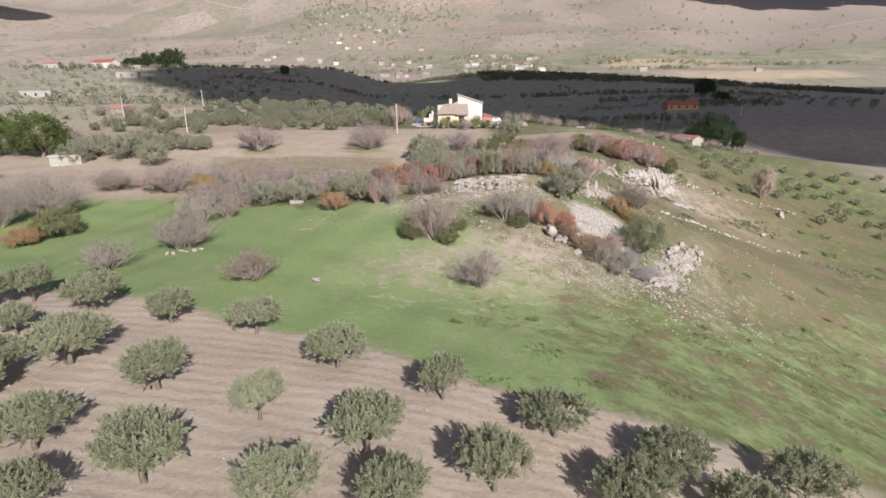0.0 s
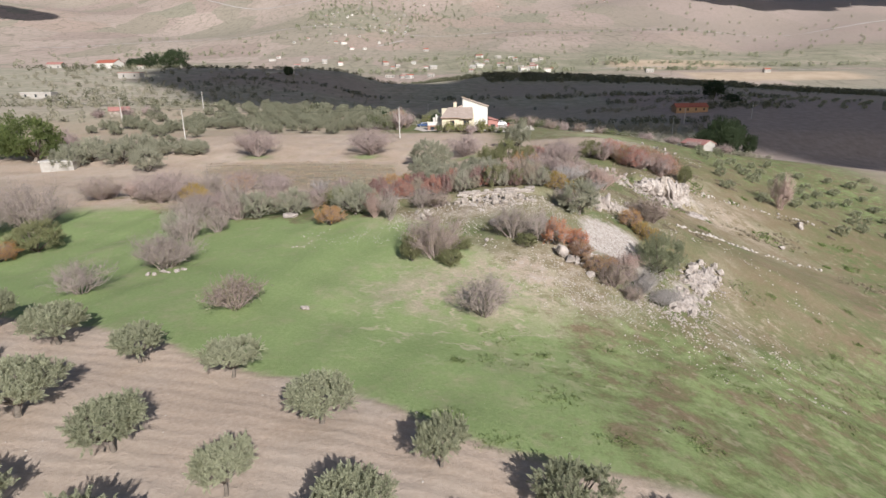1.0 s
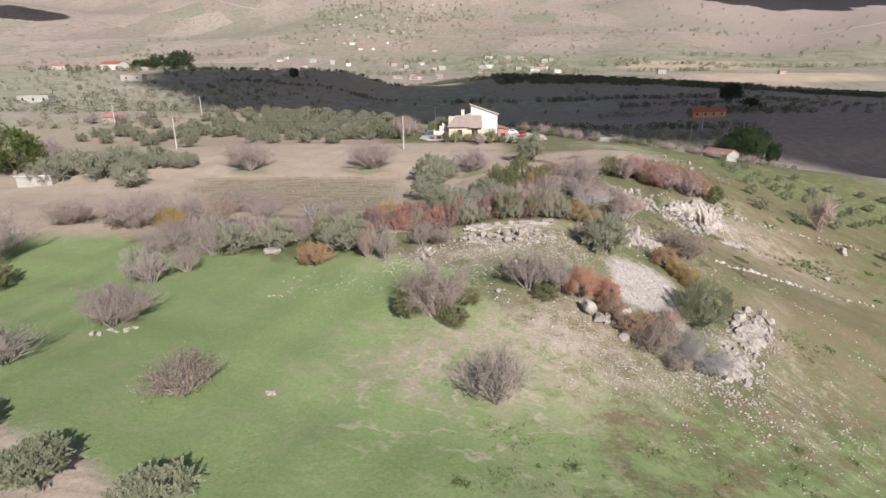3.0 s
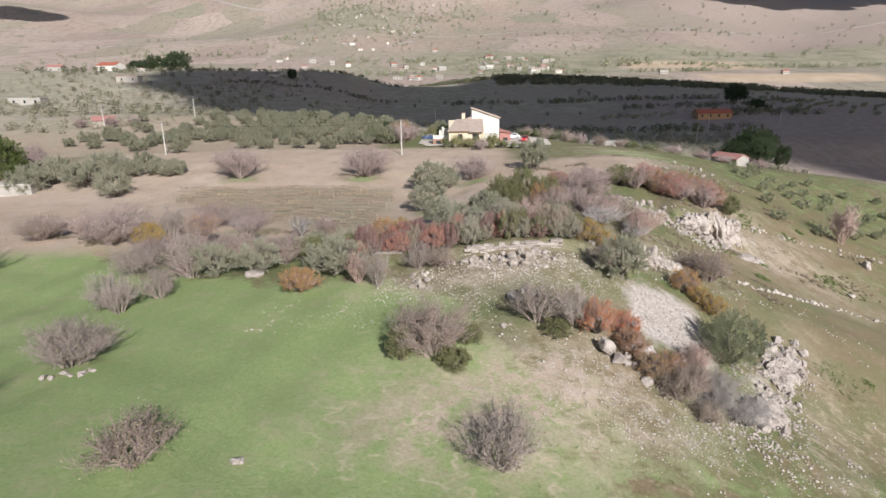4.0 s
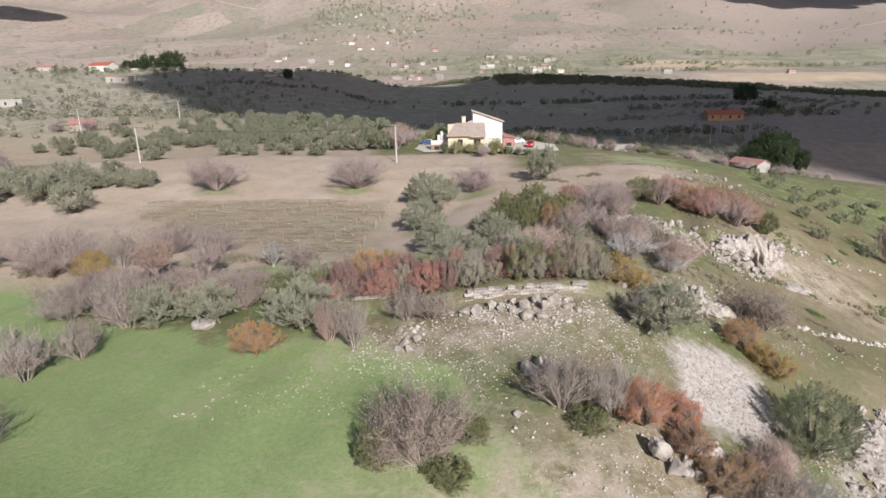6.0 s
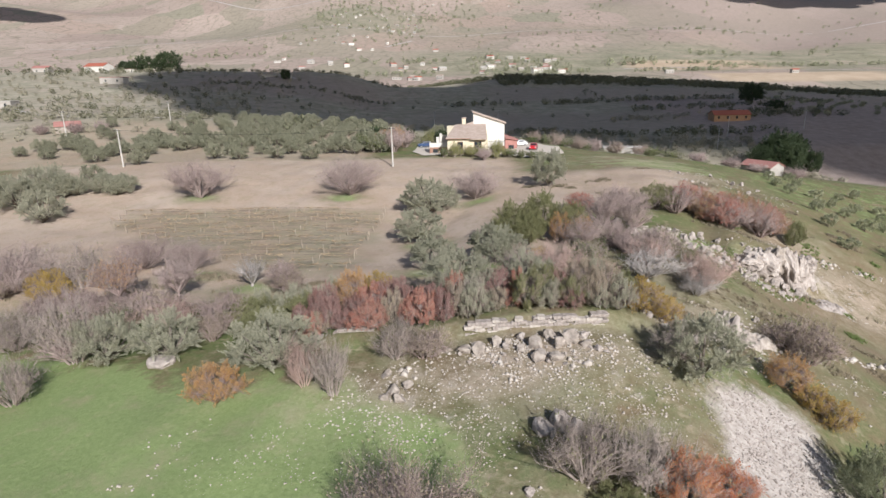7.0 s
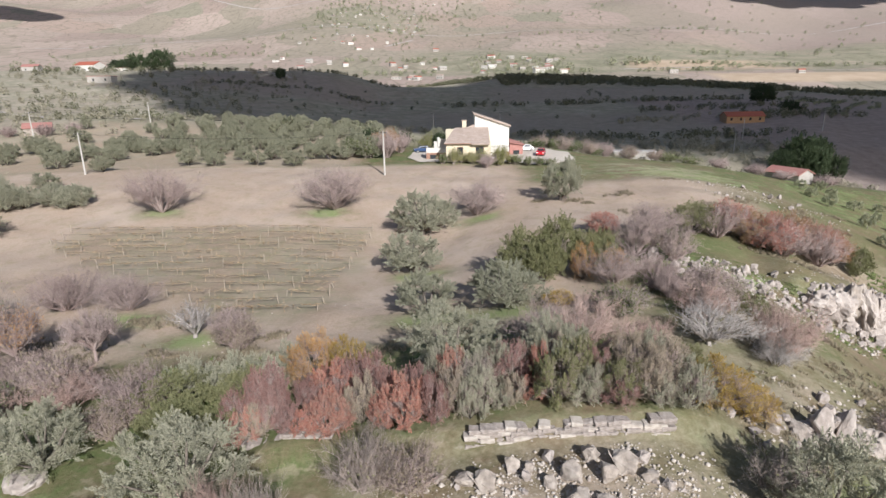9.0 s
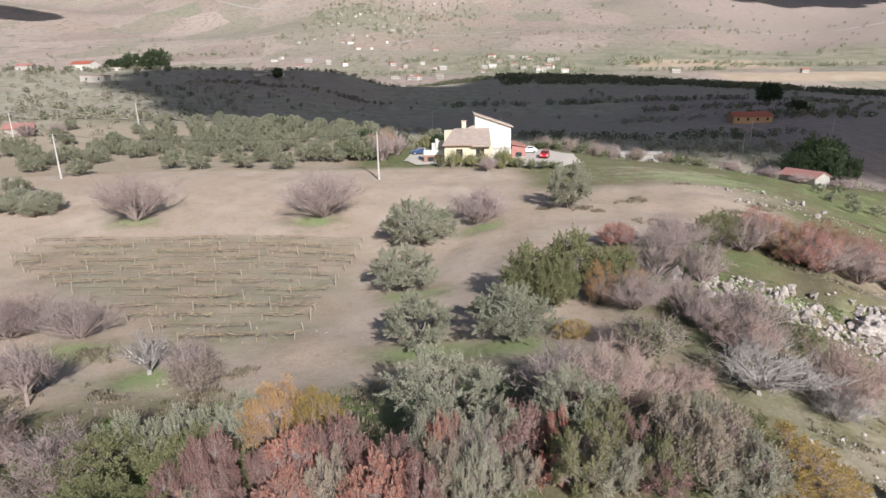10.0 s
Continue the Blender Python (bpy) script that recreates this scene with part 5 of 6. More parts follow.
FILL = (
    ("bare_shrub", None, TWIG_PURPLE, "leafless purple-grey shrub in the overgrown hedge", 0),
    ("brown_shrub", BROWN_LEAF, TWIG_PURPLE, "dry brown shrub in the overgrown hedge", 900),
    ("bare_shrub", None, TWIG_PINK, "leafless pinkish shrub in the overgrown hedge", 0),
    ("green_shrub", DARK_LEAF, TWIG_GREY, "dull green shrub in the overgrown hedge", 1500),
)
LINE_X, LINE_Y = (-66, -44, -34, -24, -12, -4, 4, 14), (106, 104, 98, 93, 91, 90, 90, 89)
for n, (name, leaf, wood, label, leaves) in enumerate(FILL):
    models = [shrub_model(name, s, leaf, wood, label, 170, 11, leaves, (0.075, 0.045), 0.0075) for s in (41 + n, 51 + n)]
    spots = []
    for k in range((12, 13, 9, 7)[n]):
        x = hg.uniform(-64, 13)
        spot = (x, np.interp(x, LINE_X, LINE_Y) + hg.uniform(-2.4, 2.6), hg.uniform(2.6, 4.6), hg.uniform(1.5, 2.9))
        if x < -18:
            spots.append(spot)
    for k in range((3, 2, 3, 2)[n]):
        x = hg.uniform(14, 26)
        spots.append((x, 96 + 0.75 * (x - 14) + hg.uniform(-4, 6), hg.uniform(2.0, 4.4), hg.uniform(1.3, 2.6)))
    planted(models, spots, hg, 1.8, 1.0, "shrubs of the hedge and knoll")
    forget(models)
TWIGGY = [shrub_model("bare_tree", s, None, TWIG_PURPLE, "bare reddish-grey tree beside the farmhouse yard", 200, 12, 0, (0.08, 0.05), 0.008) for s in (39, 40)]
planted(TWIGGY, ((-9.5, 186, 6.5, 5.6), (11.2, 171.6, 4.0, 2.6), (-7.5, 196, 6, 5.0), (45, 209, 4.5, 3.6), (95, 197, 7, 3.0), (84, 196, 6, 2.2), (79, 199, 6, 2.6), (72, 203, 6, 2.6), (-92, 160, 7, 4), (-100, 170, 8, 4), (-107, 219, 5.5, 3.6), (-117, 219, 5, 3.0), (-102, 224, 5, 3.2)), hg, 2.0, 1.0, "bare trees round the farm")
forget(TWIGGY)


# ---- distant trees and scrub, too many to count ----
def woods(name, seed, zones, leaf, label, pieces=46):
    """Low trees and bushes over zones of centre, half-widths, number and size."""
    g = np.random.RandomState(seed)
    shapes = []
    for cx, cy, rx, ry, n, size in zones:
        x, y = cx + rx * g.uniform(-1, 1, n) , cy + ry * g.uniform(-1, 1, n)
        z = height(x, y)
        s = size * g.uniform(0.6, 1.3, n)
        size_of, foot = np.repeat(s, pieces)[:, None], np.repeat(np.stack([x, y, z + 0.42 * s], 1), pieces, 0)
        out = ball(g, n * pieces) * (0.5, 0.5, 0.45) * size_of * g.uniform(0.55, 1.05, (n * pieces, 1))
        shapes.append(sprays(g, foot + out, out + 0.3 * size_of * g.normal(size=out.shape), 0.22 * size_of, 0.19 * size_of, out * 0.9 + (0, 0, 0.35) * size_of))
    ob = new(name, mesh_of(name, *joined(shapes), leaf))
    return tagged(ob, label, "trees", kind="stuff")


woods("hillside_scrub", 51, ((-150, 300, 60, 60, 240, 2.4), (-190, 430, 90, 80, 240, 2.8), (-100, 400, 60, 40, 60, 1.8), (-60, 275, 50, 22, 80, 2.2), (20, 285, 50, 12, 110, 2.0), (80, 262, 30, 15, 110, 2.2), (110, 268, 30, 14, 90, 2.4), (60, 217, 18, 9, 80, 1.7), (22, 217, 30, 7, 70, 1.8), (-125, 235, 35, 25, 90, 2.2), (100, 226, 26, 8, 70, 2.0), (150, 350, 60, 6, 90, 2.6)), SCRUB_LEAF, "dry brown and grey scrub over the hillside", 42)
woods("hillside_trees", 52, ((-150, 330, 60, 80, 90, 3.0), (240, 566, 190, 26, 900, 4.6), (150, 596, 150, 12, 420, 4.4), (70, 606, 90, 8, 240, 4), (60, 584, 90, 8, 160, 3.4), (-120, 520, 90, 7, 150, 2.6), (-90, 440, 60, 5, 90, 2.4), (90, 296, 60, 7, 90, 3), (130, 436, 130, 5, 130, 3.4), (-20, 228, 26, 10, 24, 3.6), (40, 240, 40, 12, 60, 2.4), (-330, 600, 60, 40, 40, 6), (-240, 500, 60, 50, 80, 4), (190, 470, 150, 40, 40, 2.6), (176, 345, 30, 12, 60, 3.4), (150, 385, 40, 8, 50, 3.0), (60, 420, 80, 60, 14, 2.2), (-80, 420, 70, 60, 20, 2.2), (-150, 280, 50, 40, 60, 2.6)), FAR_BUSH, "dull green bushes along the ridges and round farms", 42)
woods("valley_trees", 53, ((125, 985, 85, 125, 190, 6), (-190, 1800, 170, 280, 150, 8), (-420, 2260, 260, 100, 70, 9), (330, 880, 60, 5, 46, 6), (560, 930, 140, 8, 40, 7), (500, 1500, 300, 10, 40, 7), (-500, 1250, 140, 20, 40, 7), (-150, 2050, 260, 200, 90, 9), (-60, 900, 60, 40, 30, 6), (-80, 1060, 90, 30, 40, 7), (300, 990, 40, 14, 12, 12), (400, 985, 45, 6, 30, 6), (480, 965, 70, 5, 30, 6), (-200, 1500, 130, 160, 40, 8), (-150, 2050, 260, 260, 70, 9), (560, 1100, 120, 40, 24, 8), (0, 1300, 500, 180, 60, 6), (300, 1700, 700, 300, 60, 7), (-600, 1300, 250, 250, 40, 8), (-560, 2300, 220, 120, 40, 9), (900, 1500, 300, 300, 40, 8), (600, 2100, 400, 300, 40, 9), (-400, 950, 120, 120, 30, 7)), OLIVE_LEAF, "scattered distant trees in the valley", 48)
EVERGREEN = [tree_model("evergreen_tree", s, DEEP_LEAF, "tall dark evergreen tree standing near farm buildings", "tree", 17000, 108, 0.3, (0.12, 0.055), True, 0.6, 0.2) for s in (18, 19)]
planted(EVERGREEN, ((114, 238, 15, 15), (121, 243, 14, 14), (108, 236, 10, 10), (116, 233, 9, 11), (128, 241, 7, 9), (188, 400, 16, 13), (176, 352, 10, 7), (-247, 548, 20, 16), (-228, 545, 26, 20), (-265, 560, 16, 12), (-275, 566, 16, 12), (-8, 208, 6, 5), (-16, 205, 6.5, 5), (2, 205, 5, 5), (-110, 470, 9, 8)), g, 4.0, 3.3, "dark trees round the farms")
forget(EVERGREEN)

# rows of olives left of the house, and young ones on the slope
spots, young = [], []
gr = np.random.RandomState(61)
for j in range(9):
    for i in range(10):
        x, y = -80 + 7.5 * i + 1.6 * (j % 2) + gr.uniform(-1, 1), 176.5 + 8.4 * j + gr.uniform(-1, 1)
        if x < -14 and gr.uniform() > 0.12 and not (x < -55 and y < 186):
            spots.append((x, y, gr.uniform(4.0, 5.4), gr.uniform(3.1, 4.2)))
for j in range(9):
    for i in range(12):
        x, y = 62 + 7.0 * i + 3 * j + gr.uniform(-1.2, 1.2), 128 + 9.0 * j - 2.2 * i + gr.uniform(-1.2, 1.2)
        if y < 196 - 0.25 * (x - 90) and gr.uniform() > 0.15 and x > 50 + 0.25 * (y - 128):
            young.append((x, y, gr.uniform(2.1, 3.3), gr.uniform(2.0, 2.9)))
for j in range(6):
    for i in range(13):
        x, y = 196 + 12.5 * i + 4 * j + gr.uniform(-2, 2), 340 + 21 * j + gr.uniform(-2, 2)
        if gr.uniform() > 0.12:
            young.append((x, y, gr.uniform(3.0, 4.4), gr.uniform(2.4, 3.2)))
ROWS = [tree_model("olive_tree", s, ROW_LEAF, "low round olive tree in rows near the farmhouse", "olive tree", 9000, 72, 0.4, (0.14, 0.06), True, 0.6, 0.18) for s in (12, 13)]
spots += [(-13, 186, 7, 5.6), (-17.5, 192, 7.5, 6), (-10.5, 201, 7, 6), (-22, 186, 6, 5), (-78, 179, 6, 4), (-64, 172, 5, 3.5), (-95, 198, 7, 5), (-86, 190, 6, 4.5), (-66, 158, 5, 3.2), (1, 207, 6, 6), (10, 212, 6, 6)]
spots += [(gr.uniform(-104, -60), gr.uniform(184, 232), gr.uniform(3.6, 6.0), gr.uniform(2.8, 4.2)) for k in range(26)]
inner = np.random.RandomState(62)
spots += [(-60 + 6.6 * i + inner.uniform(-1.4, 1.4), 199 + 8.4 * j + inner.uniform(-1.2, 1.2), inner.uniform(4.0, 5.6), inner.uniform(3.0, 4.0)) for j in range(6) for i in range(7)]
planted(ROWS, spots, g, 4.0, 3.3, "olive rows beside the farmhouse")
forget(ROWS)
SMALL = [tree_model("young_olive", 9, OLIVE_LEAF, "young round olive tree on the grassy slope", "olive tree", 1100, 54, 0.3, (0.36, 0.17), False, 0.5, 0.24)]
planted(SMALL, young, g, 4.0, 3.3, "young olives on the slope")
forget(SMALL)
forget(OLIVES)

# ---- a broad cloud behind the camera, whose shadow lies over the valley ----
CLOUD = surface("cloud_vapour", ((0.85, 0.85, 0.86), (0.92, 0.92, 0.93)), 0.01, 1.0, 0.0)
SHADE = [(520, 150), (165, 212), (128, 250), (80, 262), (30, 275), (-15, 292), (-60, 305), (-105, 315), (-150, 390), (-205, 455), (-225, 520), (-235, 640), (-120, 660), (-60, 600), (-30, 545), (0, 560), (40, 640), (200, 660), (520, 640)]


def inside(x, y, outline):
    hit = False
    for (ax, ay), (bx, by) in zip(outline, outline[1:] + outline[:1]):
        if (ay > y) != (by > y) and x < (bx - ax) * (y - ay) / (by - ay) + ax:
            hit = not hit
    return hit


def cloud(outline, up, step, seed, label):
    """A flat-based heap of vapour whose plan follows an outline on the ground, moved up towards the sun."""
    g = np.random.RandomState(seed)
    bm = bmesh.new()
    bmesh.ops.create_icosphere(bm, subdivisions=2, radius=1.0)
    puff = np.array([v.co for v in bm.verts])
    sides = np.array([[v.index for v in f.verts] for f in bm.faces])
    bm.free()
    xs, ys = [p[0] for p in outline], [p[1] for p in outline]
    shift = np.array(sun_way * (up / sun_way.z))
    heap = []
    for x in np.arange(min(xs), max(xs), step):
        for y in np.arange(min(ys), max(ys), step):
            px, py = x + g.uniform(-0.2, 0.2) * step, y + g.uniform(-0.2, 0.2) * step
            if inside(px, py, outline):
                r = step * g.uniform(0.82, 1.0)
                heap.append((puff * (r, r, r * g.uniform(0.5, 1.0)) + (px, py, 0) + shift, sides))
    tagged(new("cloud", mesh_of("cloud", *joined(heap), CLOUD, True)), label, "cloud")


cloud(SHADE, 900, 17, 71, "broad white cloud drifting over the valley")
cloud([(-1900, 2080), (-1330, 2080), (-1250, 2200), (-1900, 2260)], 900, 60, 72, "small white cloud drifting over the far hills")
cloud([(600, 2420), (700, 2250), (960, 2140), (1110, 2270), (1500, 2330), (1500, 2720), (600, 2720)], 900, 60, 73, "white cloud drifting over the far hills")


# ---- far roads and tracks ----
ASPHALT = surface("far_road", ((0.34, 0.31, 0.28), (0.42, 0.39, 0.36)), 0.3, 0.9, 0.0)
for label, wide, stops in (
    ("pale country road across the valley", 7, ((262, 935), (380, 930), (470, 880), (560, 820))),
    ("pale country road across the valley", 8, ((-900, 1380), (-300, 1560), (300, 1600), (900, 1500), (1500, 1640))),
    ("pale farm track between fields", 6, ((-120, 1330), (-70, 1480))),
    ("pale farm track between fields", 3, ((-150, 505), (-128, 500), (-104, 474))),
    ("pale farm track between fields", 4, ((-190, 300), (-130, 262), (-85, 252), (-40, 258))),
    ("pale farm track between fields", 7, ((-900, 2300), (-560, 2050), (-380, 2150), (-250, 2500))),
):
    a = np.array(stops, float)
    t = np.linspace(0, len(a) - 1, 24 * (len(a) - 1) + 1)
    x, y = knots(range(len(a)), t) @ a[:, 0], knots(range(len(a)), t) @ a[:, 1]
    way = np.stack([np.gradient(x), np.gradient(y)], 1)
    way /= np.linalg.norm(way, axis=1, keepdims=True)
    rim = [(x - s * wide / 2 * way[:, 1], y + s * wide / 2 * way[:, 0]) for s in (1, -1)]
    top = np.concatenate([np.stack([u, v, height(u, v) + 0.35], 1) for u, v in rim])
    n = len(t)
    k = np.arange(n - 1)
    tagged(new("road", mesh_of("road", top, np.stack([k, k + n, k + n + 1, k + 1], 1), ASPHALT)), label, "road", kind="structure")


# ---- stones ----
def stone_mesh(seed, material, corners=15, squared=False):
    """A weathered block about 1 m across: broken flat faces, then uneven and chipped."""
    g = np.random.RandomState(seed)
    bm = bmesh.new()
    cloud_of = ball(g, corners) * g.uniform(0.44, 0.62, (corners, 1))
    if squared:
        cloud_of = np.array([(a, b, c) for a in (-0.475, 0.475) for b in (-0.475, 0.475) for c in (-0.475, 0.475)]) + g.uniform(-0.09, 0.09, (8, 3))
    for p in cloud_of:
        bm.verts.new(np.clip(p, -0.5, 0.5))
    bmesh.ops.convex_hull(bm, input=bm.verts)
    bmesh.ops.delete(bm, geom=[v for v in bm.verts if not v.link_faces], context="VERTS")
    bmesh.ops.bevel(bm, geom=bm.edges[:], offset=0.035, segments=1, affect="EDGES")
    bmesh.ops.triangulate(bm, faces=bm.faces)
    bmesh.ops.subdivide_edges(bm, edges=[e for e in bm.edges if e.calc_length() > 0.25], cuts=1)
    bmesh.ops.triangulate(bm, faces=bm.faces)
    for v in bm.verts:
        v.co *= 1 + 0.16 * noise.noise(v.co * 4.3 + Vector((seed, 0, 0))) + 0.08 * noise.noise(v.co * 11)
    me = bpy.data.meshes.new("boulder")
    bm.to_mesh(me)
    bm.free()
    me.materials.append(material)
    return me


ROCKS = [stone_mesh(s, STONE) for s in range(80, 86)]
PALES = [stone_mesh(s, PALE_STONE) for s in range(86, 92)]
COURSED = [stone_mesh(s, BRIGHT_STONE if s % 3 == 0 else PALE_STONE, 15, True) for s in range(92, 98)]
rk = np.random.RandomState(93)


def crag_mesh(seed, material):
    """A jagged mass of rock about 1 m across: split along joints, ribbed and hollowed."""
    bm = bmesh.new()
    bmesh.ops.create_icosphere(bm, subdivisions=4, radius=0.5)
    off = Vector((seed * 3.7, seed * 1.3, seed * 0.7))
    for v in bm.verts:
        p = v.co.copy()
        ridge = noise.ridged_multi_fractal(p * 3.4 + off, 0.8, 2.2, 6, 1.0, 2.0)
        step = noise.cell(Vector((p.x * 6.5, p.y * 6.5, p.z * 3.2)) + off)
        v.co = p * (0.72 + 0.15 * ridge + 0.13 * step + 0.28 * noise.noise(p * 1.7 + off))
    me = bpy.data.meshes.new("crag")
    bm.to_mesh(me)
    bm.free()
    me.materials.append(material)
    return me


CRAGS = [crag_mesh(s, STONE if s == 2 else PALE_STONE) for s in range(5)]


def boulder(x, y, w, h, meshes, label, group, sink=0.25):
    ob = new("boulder", meshes[rk.randint(len(meshes))])
    ob.matrix_basis = pose(x, y, ground_at(x, y) + h * (0.5 - sink), rk.uniform(-15, 15), rk.uniform(-15, 15), rk.uniform(0, 360)) @ Matrix.Diagonal((w, w * rk.uniform(0.75, 1.1), h * 1.15, 1))
    tagged(ob, label, "boulder", group)


def outcrop(cx, cy, long, wide, lean, rise, seed, material, label):
    """Bare rock standing out of the ground: one broken, jointed mass that dips under the soil at its rim."""
    n, m = int(long * 7), int(wide * 7)
    u, v = [a.ravel() for a in np.meshgrid(np.linspace(-1, 1, n), np.linspace(-1, 1, m))]
    c, s = math.cos(radians(lean)), math.sin(radians(lean))
    x, y = cx + c * u * long / 2 - s * v * wide / 2, cy + s * u * long / 2 + c * v * wide / 2
    z = np.zeros(len(u))
    for i in range(len(u)):
        p = Vector((x[i], y[i], seed * 9.1))
        bend = p + 0.5 * noise.noise_vector(p * 0.9)
        block = 0.3 + 0.3 * noise.cell(bend * 0.75) + 0.22 * noise.cell(bend * 1.7) + 0.1 * noise.cell(bend * 3.6) + 0.5 * noise.noise(p * 1.2)
        ridge = noise.ridged_multi_fractal(p * 0.7, 0.9, 2.1, 5, 1.0, 2.0)
        edge = 1 - (u[i] ** 2 + v[i] ** 2) + 0.5 * noise.noise(p * 0.55) + 0.2 * noise.noise(p * 1.9)
        z[i] = min(1.0, max(-0.25, edge * 1.5)) * rise * (0.35 + 0.42 * block + 0.32 * ridge) + 0.1 * noise.noise(p * 4) + 0.14 * noise.cell(bend * 5.0)
        push = noise.noise_vector(p * 1.6)
        x[i], y[i] = x[i] + 0.22 * push.x, y[i] + 0.22 * push.y
    k = (np.arange(m - 1)[:, None] * n + np.arange(n - 1)).ravel()
    top = np.stack([x, y, height(x, y) + z - 0.12], 1)
    tagged(new("rock_outcrop", mesh_of("rock_outcrop", top, np.concatenate([np.stack([k, k + 1, k + n + 1], 1), np.stack([k, k + n + 1, k + n], 1)]), material)), label, "rock outcrop", "rock outcrops")


outcrop(32.6, 75.8, 10.0, 2.8, 52, 0.55, 1, PALE_STONE, "jagged pale limestone outcrop standing out of the slope")
outcrop(27.6, 69.0, 7.0, 2.6, 52, 0.5, 2, PALE_STONE, "low broken pale limestone outcrop in thin grass")
outcrop(42.8, 111.2, 8.5, 3.4, 10, 1.5, 3, PALE_STONE, "pale limestone cliff with pinnacles on the knoll")
outcrop(46.5, 108.5, 6.0, 2.6, 20, 0.45, 4, PALE_STONE, "low broken pale limestone ledge below the cliff")
outcrop(24.5, 87.5, 8.0, 2.6, 15, 0.6, 5, STONE, "weathered limestone ledge along the crest")
outcrop(17.0, 69.6, 4.5, 2.0, -50, 0.9, 6, PALE_STONE, "low broken pale limestone outcrop among shrubs")

# fallen blocks on the terrace below the wall
for x, y, w, h in ((4.7, 81.6, 1.3, 1.1), (5.9, 82.4, 0.8, 0.7), (3.8, 81.8, 0.9, 0.7), (6.6, 82.2, 0.8, 0.6), (8.3, 81.6, 1.1, 1.0), (9.4, 82.7, 1.1, 0.9), (10.7, 82.0, 1.5, 1.1), (9.8, 81.5, 1.2, 0.9), (8.4, 80.2, 1.1, 0.8), (9.3, 79.9, 1.0, 0.7), (-0.6, 78.3, 0.9, 0.8), (-0.2, 77.6, 0.8, 0.6), (0.2, 78.8, 0.7, 0.5), (-1.1, 77.9, 0.7, 0.5), (-1.2, 80.2, 0.9, 0.5), (11.6, 81.0, 0.9, 0.6), (7.4, 81.2, 0.8, 0.6), (2.6, 82.3, 0.8, 0.5)):
    boulder(x, y, w, h, ROCKS, "weathered buff limestone block fallen on the terrace", "fallen terrace blocks")
for x, y, w, h in ((7.6, 74.3, 1.2, 0.8), (8.6, 74.6, 1.4, 1.0), (9.4, 74.3, 1.0, 0.8), (8.2, 73.8, 0.7, 0.5), (6.4, 70.5, 0.6, 0.5), (13.2, 71.2, 1.0, 0.8)):
    boulder(x, y, w, h, PALES, "pale grey limestone block in the grass", "field stones")
for x, y, w, h in ((-27.4, 66.4, 0.8, 0.4), (-26.7, 66.2, 0.6, 0.35), (-26.0, 66.5, 0.9, 0.4), (-25.3, 66.3, 0.5, 0.3), (-24.7, 66.6, 0.9, 0.45), (-24.0, 66.9, 0.7, 0.4), (-24.4, 66.1, 0.5, 0.3), (-17.6, 84.3, 1.8, 0.9), (-9.9, 56.6, 0.9, 0.5), (62, 108, 1.4, 1.0), (72, 119, 1.8, 1.5), (22.5, 112, 1.3, 1.6), (1.6, 105.6, 1.8, 0.6)):
    boulder(x, y, w, h, PALES, "pale limestone boulder lying in the field", "field stones")
# upright pair at the head of the slide, and the cliff with its pinnacles
for x, y, w, h in ((13.9, 68.0, 1.15, 1.6), (14.4, 66.8, 1.0, 1.2), (42.0, 110.2, 1.9, 4.6), (43.4, 110.4, 1.9, 3.4), (40.8, 110.6, 2.6, 3.4), (38.9, 109.9, 3.0, 2.9), (37.2, 109.5, 2.6, 2.2), (45.0, 111.4, 2.0, 2.2), (22.6, 86.9, 1.0, 1.9), (24.0, 87.0, 0.95, 2.1), (23.3, 87.5, 1.2, 1.3)):
    boulder(x, y, w * 1.2, h, CRAGS if y > 100 else PALES, "tall pale limestone pinnacle of the broken cliff", "cliff rocks", 0.12)
small = []
